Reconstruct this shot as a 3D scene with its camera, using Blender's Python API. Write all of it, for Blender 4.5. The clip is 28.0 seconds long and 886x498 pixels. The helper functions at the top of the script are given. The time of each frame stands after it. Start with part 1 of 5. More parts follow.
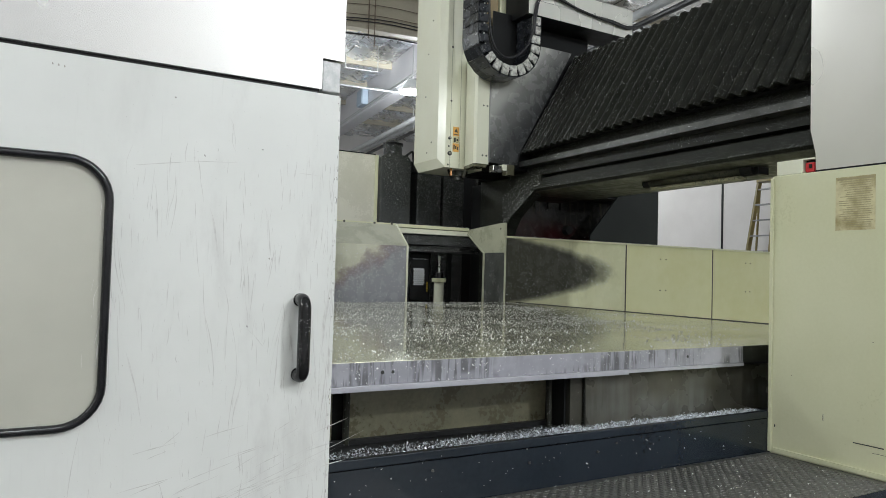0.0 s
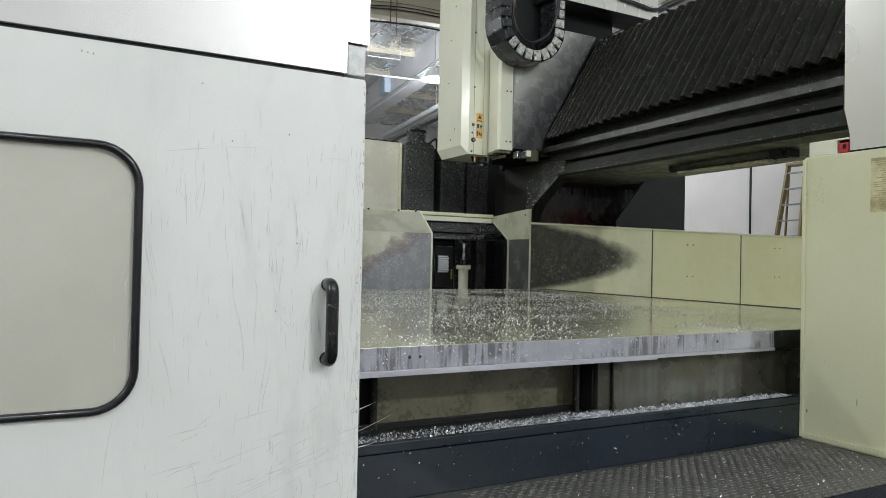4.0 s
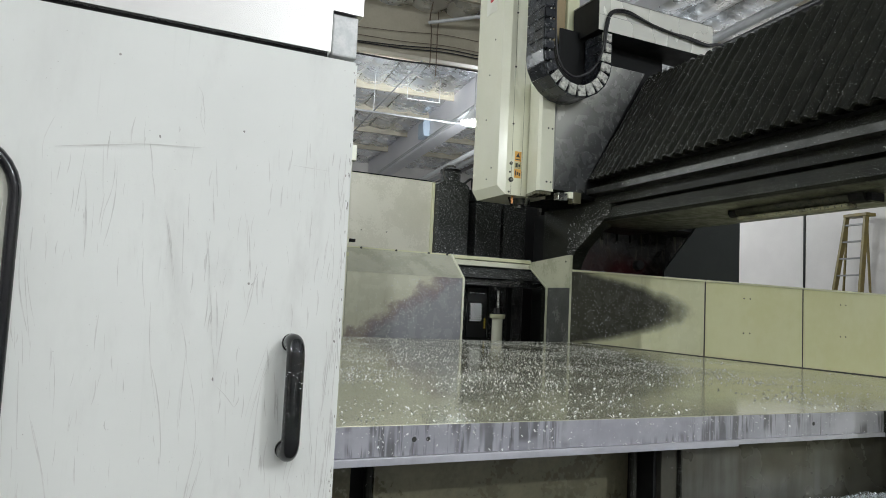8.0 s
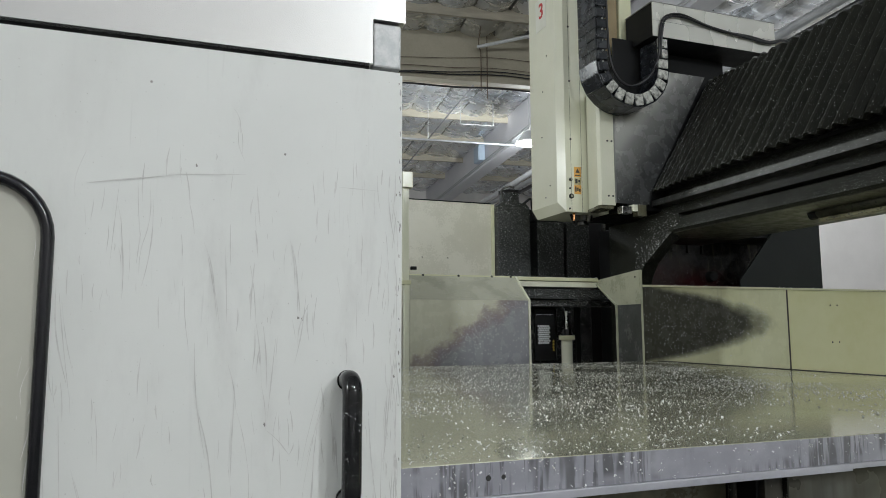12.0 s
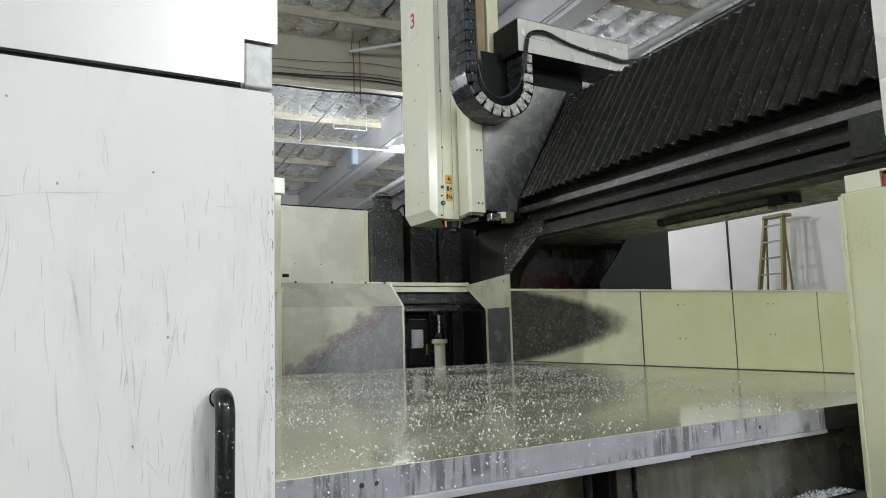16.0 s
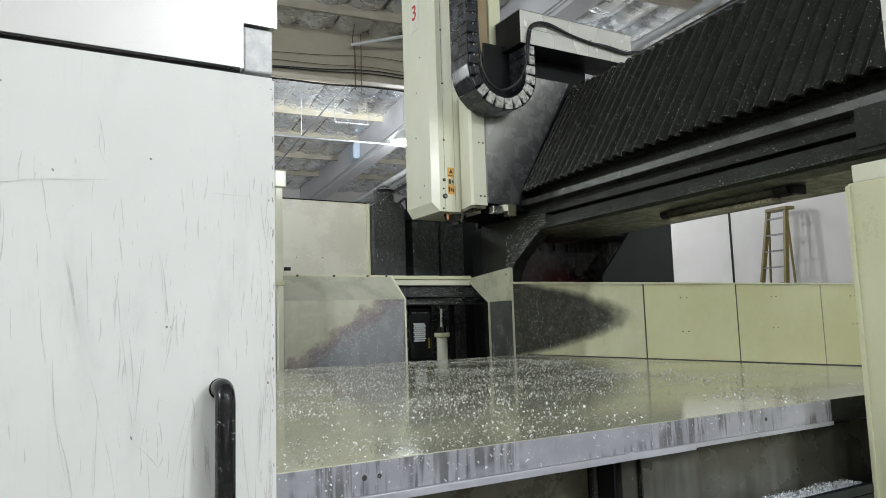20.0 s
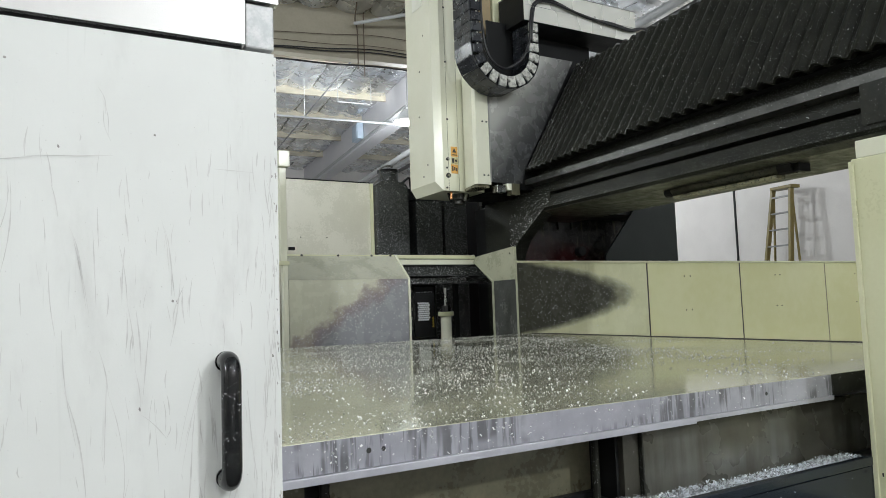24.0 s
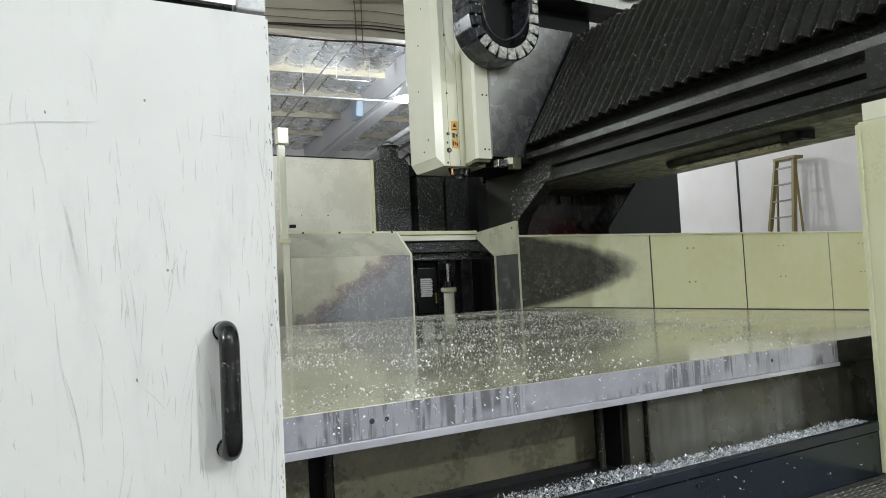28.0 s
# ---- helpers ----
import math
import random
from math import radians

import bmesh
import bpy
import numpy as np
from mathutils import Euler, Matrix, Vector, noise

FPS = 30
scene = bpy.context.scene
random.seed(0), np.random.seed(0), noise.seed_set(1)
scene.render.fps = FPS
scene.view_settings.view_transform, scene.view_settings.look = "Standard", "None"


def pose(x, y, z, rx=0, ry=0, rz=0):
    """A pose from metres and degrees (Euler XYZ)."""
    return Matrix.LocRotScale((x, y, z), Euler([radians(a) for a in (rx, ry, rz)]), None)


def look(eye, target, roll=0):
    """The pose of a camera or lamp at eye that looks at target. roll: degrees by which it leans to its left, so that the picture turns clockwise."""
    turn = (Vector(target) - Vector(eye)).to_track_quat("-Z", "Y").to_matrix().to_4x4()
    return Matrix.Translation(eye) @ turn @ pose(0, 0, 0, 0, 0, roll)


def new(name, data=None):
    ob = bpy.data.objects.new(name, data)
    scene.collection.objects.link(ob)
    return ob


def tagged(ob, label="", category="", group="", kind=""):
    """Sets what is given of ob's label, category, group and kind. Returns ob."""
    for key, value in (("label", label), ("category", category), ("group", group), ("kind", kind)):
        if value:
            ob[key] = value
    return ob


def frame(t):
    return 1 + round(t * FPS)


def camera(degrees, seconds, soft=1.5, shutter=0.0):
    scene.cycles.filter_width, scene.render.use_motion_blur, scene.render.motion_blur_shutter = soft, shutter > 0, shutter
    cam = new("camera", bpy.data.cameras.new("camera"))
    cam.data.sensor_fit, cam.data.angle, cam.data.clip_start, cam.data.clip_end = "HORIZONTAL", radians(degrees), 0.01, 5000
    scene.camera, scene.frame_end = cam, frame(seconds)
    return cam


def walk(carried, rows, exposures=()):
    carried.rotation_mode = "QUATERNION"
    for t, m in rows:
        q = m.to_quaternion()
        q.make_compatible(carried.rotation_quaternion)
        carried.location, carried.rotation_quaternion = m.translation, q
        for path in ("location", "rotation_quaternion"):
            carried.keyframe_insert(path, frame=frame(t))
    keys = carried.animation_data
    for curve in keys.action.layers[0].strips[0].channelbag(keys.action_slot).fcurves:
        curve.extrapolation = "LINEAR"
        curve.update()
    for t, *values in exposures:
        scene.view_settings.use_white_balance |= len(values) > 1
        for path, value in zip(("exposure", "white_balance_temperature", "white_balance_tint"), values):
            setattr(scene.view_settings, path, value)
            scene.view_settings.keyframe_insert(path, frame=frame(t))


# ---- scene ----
cam = camera(64.3, 28.0, soft=0.6)
PATH = [
    (0, (-0.348, -1.512, 1.544), (0.654, 0.217, 1.61), 1.6),
    (0.5, (-0.352, -1.521, 1.542), (0.664, 0.201, 1.605), 1.3),
    (1, (-0.362, -1.53, 1.537), (0.675, 0.179, 1.6), 1.9),
    (1.5, (-0.369, -1.525, 1.541), (0.656, 0.191, 1.609), 1.3),
    (2, (-0.366, -1.516, 1.537), (0.646, 0.208, 1.607), 1.4),
    (2.5, (-0.365, -1.509, 1.536), (0.627, 0.227, 1.596), 1.7),
    (3, (-0.364, -1.506, 1.533), (0.609, 0.241, 1.582), 1.4),
    (3.5, (-0.36, -1.504, 1.533), (0.597, 0.251, 1.569), 1.2),
    (4, (-0.351, -1.502, 1.534), (0.594, 0.26, 1.565), 1.2),
    (4.5, (-0.298, -1.482, 1.528), (0.618, 0.296, 1.556), 1.9),
    (6.5, (-0.141, -1.133, 1.544), (0.763, 0.65, 1.593), 1.0),
    (7, (-0.107, -1.117, 1.545), (0.762, 0.683, 1.619), 2.1),
    (7.5, (-0.097, -1.113, 1.545), (0.748, 0.696, 1.662), 2.8),
    (8, (-0.098, -1.111, 1.545), (0.745, 0.695, 1.703), 2.8),
    (8.5, (-0.104, -1.114, 1.55), (0.781, 0.67, 1.734), 2.6),
    (9, (-0.104, -1.117, 1.553), (0.804, 0.654, 1.748), 0.9),
    (9.5, (-0.096, -1.111, 1.551), (0.849, 0.639, 1.762), -0.4),
    (10, (-0.113, -1.086, 1.556), (0.791, 0.675, 1.841), -0.1),
    (10.5, (-0.093, -1.039, 1.548), (0.753, 0.747, 1.85), 2.2),
    (11, (-0.062, -1.016, 1.537), (0.733, 0.799, 1.81), 0.8),
    (11.5, (-0.071, -1.017, 1.546), (0.625, 0.84, 1.807), -1.3),
    (12, (-0.055, -1.014, 1.547), (0.622, 0.854, 1.772), -0.2),
    (12.5, (-0.049, -1.032, 1.549), (0.72, 0.802, 1.757), 0.2),
    (13, (-0.046, -1.045, 1.556), (0.839, 0.737, 1.756), 0.1),
    (13.5, (-0.074, -1.048, 1.558), (0.903, 0.682, 1.784), -0.4),
    (15.5, (-0.069, -1.066, 1.561), (0.929, 0.651, 1.795), -2.1),
    (16, (-0.071, -1.061, 1.561), (0.928, 0.656, 1.791), -1.7),
    (16.5, (-0.072, -1.05, 1.564), (0.92, 0.67, 1.805), -1.8),
    (17, (-0.067, -1.043, 1.562), (0.929, 0.675, 1.804), -2.0),
    (17.5, (-0.064, -1.041, 1.56), (0.932, 0.677, 1.8), -2.5),
    (18, (-0.062, -1.047, 1.558), (0.939, 0.668, 1.798), -2.4),
    (18.5, (-0.064, -1.052, 1.559), (0.935, 0.664, 1.797), -2.5),
    (19, (-0.063, -1.05, 1.556), (0.934, 0.668, 1.788), -2.3),
    (19.5, (-0.063, -1.048, 1.555), (0.936, 0.671, 1.777), -2.0),
    (20, (-0.063, -1.041, 1.554), (0.932, 0.68, 1.768), -1.8),
    (20.5, (-0.062, -1.042, 1.552), (0.931, 0.681, 1.761), -2.1),
    (21, (-0.063, -1.044, 1.552), (0.931, 0.68, 1.755), -2.7),
    (21.5, (-0.064, -1.041, 1.546), (0.922, 0.69, 1.729), -2.3),
    (23.5, (-0.063, -1.052, 1.544), (0.926, 0.679, 1.706), -2.0),
    (24, (-0.065, -1.052, 1.544), (0.921, 0.681, 1.703), -2.0),
    (24.5, (-0.064, -1.05, 1.544), (0.919, 0.686, 1.698), -2.5),
    (25, (-0.063, -1.048, 1.542), (0.918, 0.688, 1.692), -2.6),
    (25.5, (-0.063, -1.048, 1.541), (0.912, 0.692, 1.687), -2.9),
    (26, (-0.06, -1.047, 1.539), (0.915, 0.693, 1.678), -2.8),
    (26.5, (-0.056, -1.041, 1.536), (0.919, 0.7, 1.668), -3.0),
    (27, (-0.055, -1.038, 1.533), (0.924, 0.702, 1.652), -2.9),
    (27.5, (-0.053, -1.034, 1.529), (0.926, 0.707, 1.637), -2.9),
    (28, (-0.051, -1.032, 1.526), (0.929, 0.709, 1.623), -2.9),
]
EXPOSURES = [(0, -0.06), (4.5, -0.08), (7, -0.12), (9, -0.06), (11, -0.04), (11.5, -0.2), (12, -0.38), (13, -0.36), (13.5, -0.3), (15.5, 0.03), (21, 0.06), (24, 0.1), (28, 0.12)]
walk(cam, [(t, look(eye, target, roll)) for t, eye, target, roll in PATH], EXPOSURES)
# ---- world and light ----
world = bpy.data.worlds.new("world")
scene.world = world
world.use_nodes = True
world.node_tree.nodes["Background"].inputs[0].default_value = (0.85, 0.92, 1.0, 1)
world.node_tree.nodes["Background"].inputs[1].default_value = 0.2

# The hall stands turned by a few degrees against the machine: u runs across it, v along it.
TURN = radians(-6.5)


def hall(u, v, z):
    return Vector((u * math.cos(TURN) - v * math.sin(TURN), u * math.sin(TURN) + v * math.cos(TURN), z))


LAMP_WHITE = (0.93, 0.985, 1.005)
HALL_LAMPS = [(5.0, -6.3, 900), (2.2, -4.2, 180), (-0.3, -4.2, 200), (-7.0, -2.2, 480), (-3.4, 4.2, 250), (9.0, 3.0, 50), (5.5, 13.46, 460), (1.3, 12.7, 420), (9.0, 12.6, 120), (-4.0, 10.0, 300)]
LAMP_Z = 5.62
for lu, lv, power in HALL_LAMPS:
    lamp = bpy.data.lights.new("high_bay_light", "POINT")
    lamp.shadow_soft_size, lamp.energy, lamp.color = 0.45 if lu < -6.5 else 0.12, power, LAMP_WHITE
    new("high_bay_light", lamp).location = hall(lu, lv, LAMP_Z - (0.14 if lv < 5 else 0.24))

# ---- materials ----


def nodes_of(name):
    m = bpy.data.materials.new(name)
    m.use_nodes = True
    t = m.node_tree
    return m, t, t.nodes["Principled BSDF"]


def link(t, a, b):
    t.links.new(a, b)


def mapped(t, stretch=(1, 1, 1)):
    co = t.nodes.new("ShaderNodeTexCoord")
    mp = t.nodes.new("ShaderNodeMapping")
    mp.inputs["Scale"].default_value = stretch
    link(t, co.outputs["Object"], mp.inputs["Vector"])
    return mp.outputs["Vector"]


def noise_tex(t, vec, scale, detail=5.0, rough=0.55):
    n = t.nodes.new("ShaderNodeTexNoise")
    n.inputs["Scale"].default_value = scale
    n.inputs["Detail"].default_value = detail
    n.inputs["Roughness"].default_value = rough
    link(t, vec, n.inputs["Vector"])
    return n.outputs["Fac"]


def ramp(t, fac, lo, hi, a=0.0, b=1.0):
    r = t.nodes.new("ShaderNodeMapRange")
    r.interpolation_type = "SMOOTHSTEP"
    for k, v in zip(("From Min", "From Max", "To Min", "To Max"), (lo, hi, a, b)):
        r.inputs[k].default_value = v
    link(t, fac, r.inputs["Value"])
    return r.outputs["Result"]


def maths(t, op, a, b=None):
    n = t.nodes.new("ShaderNodeMath")
    n.operation = op
    for i, v in enumerate((a, b)):
        if v is None:
            continue
        if isinstance(v, (int, float)):
            n.inputs[i].default_value = v
        else:
            link(t, v, n.inputs[i])
    return n.outputs[0]


def blend(t, fac, a, b):
    n = t.nodes.new("ShaderNodeMix")
    n.data_type = "RGBA"
    if isinstance(fac, (int, float)):
        n.inputs[0].default_value = fac
    else:
        link(t, fac, n.inputs[0])
    for i, v in ((6, a), (7, b)):
        if isinstance(v, tuple):
            n.inputs[i].default_value = (*v, 1)
        else:
            link(t, v, n.inputs[i])
    return n.outputs[2]


def relief(t, bsdf, height, strength, distance=0.002):
    n = t.nodes.new("ShaderNodeBump")
    n.inputs["Strength"].default_value = strength
    n.inputs["Distance"].default_value = distance
    link(t, height, n.inputs["Height"])
    link(t, n.outputs["Normal"], bsdf.inputs["Normal"])


def specks(t, vec, scale, share, size):
    """Scattered flecks: a mask, 1 on each fleck."""
    v = t.nodes.new("ShaderNodeTexVoronoi")
    v.inputs["Scale"].default_value = scale
    link(t, vec, v.inputs["Vector"])
    near = ramp(t, v.outputs["Distance"], size * 0.6, size, 1.0, 0.0)
    sep = t.nodes.new("ShaderNodeSeparateColor")
    link(t, v.outputs["Color"], sep.inputs[0])
    pick = maths(t, "GREATER_THAN", sep.outputs[0], 1.0 - share)
    return maths(t, "MULTIPLY", near, pick)


def surface(name, c1, c2, rough=0.45, spread=0.15, metal=0.0, scale=3.0, fine=60.0, bump=0.15, stretch=(1, 1, 1), flecks=None, coat=0.0, shine=0.5):
    """A general worn surface: two colours in large patches, fine grain, uneven gloss; flecks (scale, share, size) of bright chips."""
    m, t, b = nodes_of(name)
    vec = mapped(t, stretch)
    big = noise_tex(t, vec, scale, 6)
    small = noise_tex(t, vec, fine, 4)
    both = maths(t, "ADD", maths(t, "MULTIPLY", big, 0.75), maths(t, "MULTIPLY", small, 0.25))
    col = blend(t, ramp(t, both, 0.35, 0.65), c1, c2)
    rg = ramp(t, both, 0.3, 0.7, max(0.03, rough - spread), min(1.0, rough + spread))
    if flecks:
        mask = specks(t, vec, *flecks[:3])
        tone = blend(t, noise_tex(t, vec, flecks[0] * 1.3, 1), (0.30, 0.31, 0.32), (0.95, 0.97, 0.98))
        col = blend(t, mask, col, tone)
        if len(flecks) > 3:
            dust = maths(t, "MULTIPLY", specks(t, vec, *flecks[3:]), ramp(t, noise_tex(t, vec, 2.6, 4), 0.36, 0.6, 0.35, 1.0))
            col = blend(t, dust, col, (0.34, 0.35, 0.36))
        rg = maths(t, "MULTIPLY", rg, maths(t, "SUBTRACT", 1.0, maths(t, "MULTIPLY", mask, 0.5)))
    link(t, col, b.inputs["Base Color"])
    link(t, rg, b.inputs["Roughness"])
    b.inputs["Metallic"].default_value = metal
    b.inputs["Coat Weight"].default_value = coat
    b.inputs["Specular IOR Level"].default_value = shine
    if bump:
        relief(t, b, both, bump)
    return m


def door_paint():
    """White enamel with long upright scuffs and a little grime."""
    m, t, b = nodes_of("door_paint")
    vec = mapped(t)
    streak = noise_tex(t, mapped(t, (95, 1, 3.2)), 1.0, 3, 0.6)
    streak2 = noise_tex(t, mapped(t, (240, 1, 9)), 1.0, 2, 0.5)
    patch = noise_tex(t, mapped(t, (3, 3, 2.2)), 1.6, 3)
    sep = t.nodes.new("ShaderNodeSeparateXYZ")
    link(t, vec, sep.inputs[0])
    worn = ramp(t, maths(t, "ADD", sep.outputs[0], maths(t, "MULTIPLY", patch, 0.5)), -0.15, 0.45, 0.25, 1.0)
    a = maths(t, "MULTIPLY", ramp(t, streak, 0.60, 0.72), ramp(t, patch, 0.42, 0.62))
    c = maths(t, "MULTIPLY", ramp(t, streak2, 0.64, 0.72), ramp(t, patch, 0.48, 0.6))
    mask = maths(t, "MULTIPLY", maths(t, "MAXIMUM", a, maths(t, "MULTIPLY", c, 0.8)), worn)
    base = blend(t, ramp(t, noise_tex(t, vec, 2.2, 6), 0.3, 0.7), (0.70, 0.71, 0.685), (0.76, 0.77, 0.745))
    smudge = maths(t, "MULTIPLY", ramp(t, noise_tex(t, mapped(t, (5, 1, 1.6)), 1.4, 6, 0.65), 0.50, 0.72), worn)
    base = blend(t, maths(t, "MULTIPLY", smudge, 0.6), base, (0.55, 0.545, 0.525))
    col = blend(t, maths(t, "MULTIPLY", mask, 0.2), base, (0.38, 0.365, 0.345))
    col = blend(t, maths(t, "MULTIPLY", ramp(t, noise_tex(t, vec, 260, 2), 0.70, 0.76), 0.5), col, (0.25, 0.22, 0.2))
    link(t, col, b.inputs["Base Color"])
    link(t, ramp(t, noise_tex(t, vec, 7, 5), 0.3, 0.7, 0.33, 0.5), b.inputs["Roughness"])
    relief(t, b, maths(t, "ADD", mask, maths(t, "MULTIPLY", noise_tex(t, vec, 320, 3), 0.5)), 0.12, 0.001)
    return m


def brushed(name, c1, c2, rough=0.3, stretch=(70, 70, 1.5), smear=0.8, metal=1.0):
    """Stainless sheet with faint grain and wiped smears."""
    m, t, b = nodes_of(name)
    vec = mapped(t)
    grain = noise_tex(t, mapped(t, stretch), 2.0, 4)
    smears = noise_tex(t, mapped(t, (2.4, 2.4, 1.2)), 1.7, 2)
    link(t, blend(t, smears, c1, c2), b.inputs["Base Color"])
    mix = maths(t, "ADD", maths(t, "MULTIPLY", grain, 0.02), maths(t, "MULTIPLY", smears, smear))
    link(t, ramp(t, mix, 0.2, 0.8, rough - 0.06, rough + 0.08), b.inputs["Roughness"])
    b.inputs["Metallic"].default_value = metal
    return m


def patched(name, shape, inner, edge, paint=((0.64, 0.645, 0.41), (0.70, 0.705, 0.475)), ragged=0.55, chips=(58, 0.30, 0.24, 0.8, 0.05), soft=0.28, metal=0.0, shine=0.5):
    """Cream enamel with a patch; shape(t, x, z) gives a value below 0 inside it."""
    m, t, b = nodes_of(name)
    vec = mapped(t)
    sep = t.nodes.new("ShaderNodeSeparateXYZ")
    link(t, vec, sep.inputs[0])
    rag = maths(t, "MULTIPLY", maths(t, "SUBTRACT", noise_tex(t, vec, 7, 8, 0.65), 0.5), ragged)
    d = maths(t, "ADD", shape(t, sep.outputs[0], sep.outputs[2]), rag)
    inside = ramp(t, d, -soft, soft, 1.0, 0.0)
    rim = maths(t, "MULTIPLY", ramp(t, d, 0.02, 0.22, 1.0, 0.0), ramp(t, d, -0.32, -0.05))
    base = blend(t, ramp(t, noise_tex(t, vec, 3, 6), 0.3, 0.7), paint[0], paint[1])
    base = blend(t, maths(t, "MULTIPLY", ramp(t, noise_tex(t, mapped(t, (9, 9, 1.5)), 2, 5), 0.52, 0.75), 0.25), base, (0.40, 0.38, 0.24))
    col = blend(t, maths(t, "MULTIPLY", inside, 0.93), base, inner)
    col = blend(t, maths(t, "MULTIPLY", rim, 0.4), col, edge)
    col = blend(t, maths(t, "MULTIPLY", specks(t, vec, *chips[:3]), maths(t, "ADD", maths(t, "MULTIPLY", inside, chips[3] - chips[4]), chips[4])), col, (0.75, 0.77, 0.78))
    link(t, col, b.inputs["Base Color"])
    link(t, ramp(t, noise_tex(t, vec, 11, 5), 0.3, 0.7, 0.16, 0.34), b.inputs["Roughness"])
    b.inputs["Metallic"].default_value = metal
    b.inputs["Specular IOR Level"].default_value = shine
    relief(t, b, noise_tex(t, vec, 45, 4), 0.03)
    return m


def wall_patch(t, x, z):
    zz = maths(t, "DIVIDE", maths(t, "SUBTRACT", z, 1.585), 0.30)
    return maths(t, "SUBTRACT", maths(t, "ADD", maths(t, "MULTIPLY", zz, zz), maths(t, "DIVIDE", maths(t, "SUBTRACT", x, 3.3), 1.12)), 1.0)


def stain_and_reflection(t, x, z):
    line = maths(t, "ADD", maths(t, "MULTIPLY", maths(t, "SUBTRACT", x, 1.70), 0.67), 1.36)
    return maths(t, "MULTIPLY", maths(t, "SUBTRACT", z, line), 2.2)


def sheet_darkening(t, x, z):
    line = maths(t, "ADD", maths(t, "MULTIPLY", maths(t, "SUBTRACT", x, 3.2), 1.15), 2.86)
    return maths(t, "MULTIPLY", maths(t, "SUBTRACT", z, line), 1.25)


def red_patch(t, x, z):
    line = maths(t, "ADD", maths(t, "MULTIPLY", maths(t, "SUBTRACT", x, 4.0), -0.22), 2.26)
    return maths(t, "MULTIPLY", maths(t, "SUBTRACT", z, line), 2.5)


DOOR_PAINT = door_paint()
# Pale grey at the upper left, darker with chips towards the lower right.
SHEET_GRADED = patched("graded_grey_sheet", sheet_darkening, (0.02, 0.022, 0.026), (0.10, 0.10, 0.105), ((0.60, 0.60, 0.57), (0.68, 0.68, 0.645)), ragged=0.12, chips=(70, 0.3, 0.24, 0.8, 0.0), soft=0.45, metal=0.2)
STAINLESS = brushed("stainless_sheet", (0.80, 0.80, 0.79), (0.60, 0.60, 0.595), 0.24, metal=0.75)
# Same stainless as above, with its different reflection put into the colour.
STAINLESS_WARM_REFLECTION = brushed("warm_reflection_stainless", (0.78, 0.765, 0.725), (0.70, 0.685, 0.65), 0.3, metal=0.5)
STAINLESS_DULL = brushed("dull_stainless_sheet", (0.46, 0.46, 0.44), (0.36, 0.36, 0.35), 0.38)
CREAM = surface("cream_enamel", (0.69, 0.69, 0.465), (0.74, 0.74, 0.52), 0.34, 0.08, scale=2.5, fine=90, bump=0.06)
GUARD_CREAM = surface("weathered_cream_enamel", (0.69, 0.685, 0.37), (0.74, 0.74, 0.445), 0.2, 0.05, scale=1.3, fine=9, bump=0.05)
CREAM_PALE = surface("pale_cream_enamel", (0.80, 0.80, 0.65), (0.84, 0.84, 0.70), 0.19, 0.05, scale=2.5, fine=90, bump=0.05)
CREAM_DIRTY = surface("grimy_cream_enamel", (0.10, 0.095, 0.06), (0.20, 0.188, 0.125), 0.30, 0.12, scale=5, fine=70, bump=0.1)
# Dark rounded patch at the left end of the first guard panel.
WALL_PATCH = patched("dark_patch_cream_enamel", wall_patch, (0.010, 0.0105, 0.0105), (0.06, 0.06, 0.05), ragged=0.30, soft=0.15, shine=0.2)
# Reddish rim is coolant grime; the blue-grey inside is a reflection painted in.
PANEL_STAIN_REFLECTION = patched("stain_and_reflection_enamel", stain_and_reflection, (0.30, 0.305, 0.34), (0.20, 0.085, 0.09), ((0.60, 0.60, 0.48), (0.68, 0.68, 0.56)), ragged=1.0, soft=0.16, chips=(46, 0.35, 0.26, 0.75, 0.05))
PANEL_SPECKLED = surface("speckled_cream_enamel", (0.47, 0.47, 0.375), (0.54, 0.54, 0.44), 0.3, 0.1, scale=4, fine=90, flecks=(85, 0.45, 0.3, 150, 0.5, 0.3))
TABLE_TOP = surface("ground_steel_top", (0.50, 0.495, 0.375), (0.57, 0.565, 0.435), 0.12, 0.04, 0.42, scale=2, fine=120, bump=0.02, shine=0.8)


def streaked_edge():
    """Blue-grey steel with clusters of dark upright runs."""
    m, t, b = nodes_of("streaked_steel_edge")
    vec = mapped(t)
    runs = ramp(t, noise_tex(t, mapped(t, (75, 1, 7)), 1.0, 3, 0.6), 0.50, 0.62)
    wide = ramp(t, noise_tex(t, mapped(t, (28, 1, 4)), 1.0, 2), 0.52, 0.64)
    group = ramp(t, noise_tex(t, mapped(t, (4, 1, 9)), 1.0, 3), 0.40, 0.58)
    dark = maths(t, "MULTIPLY", maths(t, "MAXIMUM", runs, wide), group)
    base = blend(t, ramp(t, noise_tex(t, vec, 14, 6), 0.35, 0.65), (0.36, 0.36, 0.405), (0.44, 0.44, 0.49))
    link(t, blend(t, maths(t, "MULTIPLY", dark, 0.8), base, (0.13, 0.13, 0.135)), b.inputs["Base Color"])
    link(t, ramp(t, dark, 0.0, 1.0, 0.42, 0.28), b.inputs["Roughness"])
    b.inputs["Metallic"].default_value = 0.35
    relief(t, b, maths(t, "ADD", dark, noise_tex(t, vec, 90, 4)), 0.25, 0.001)
    return m


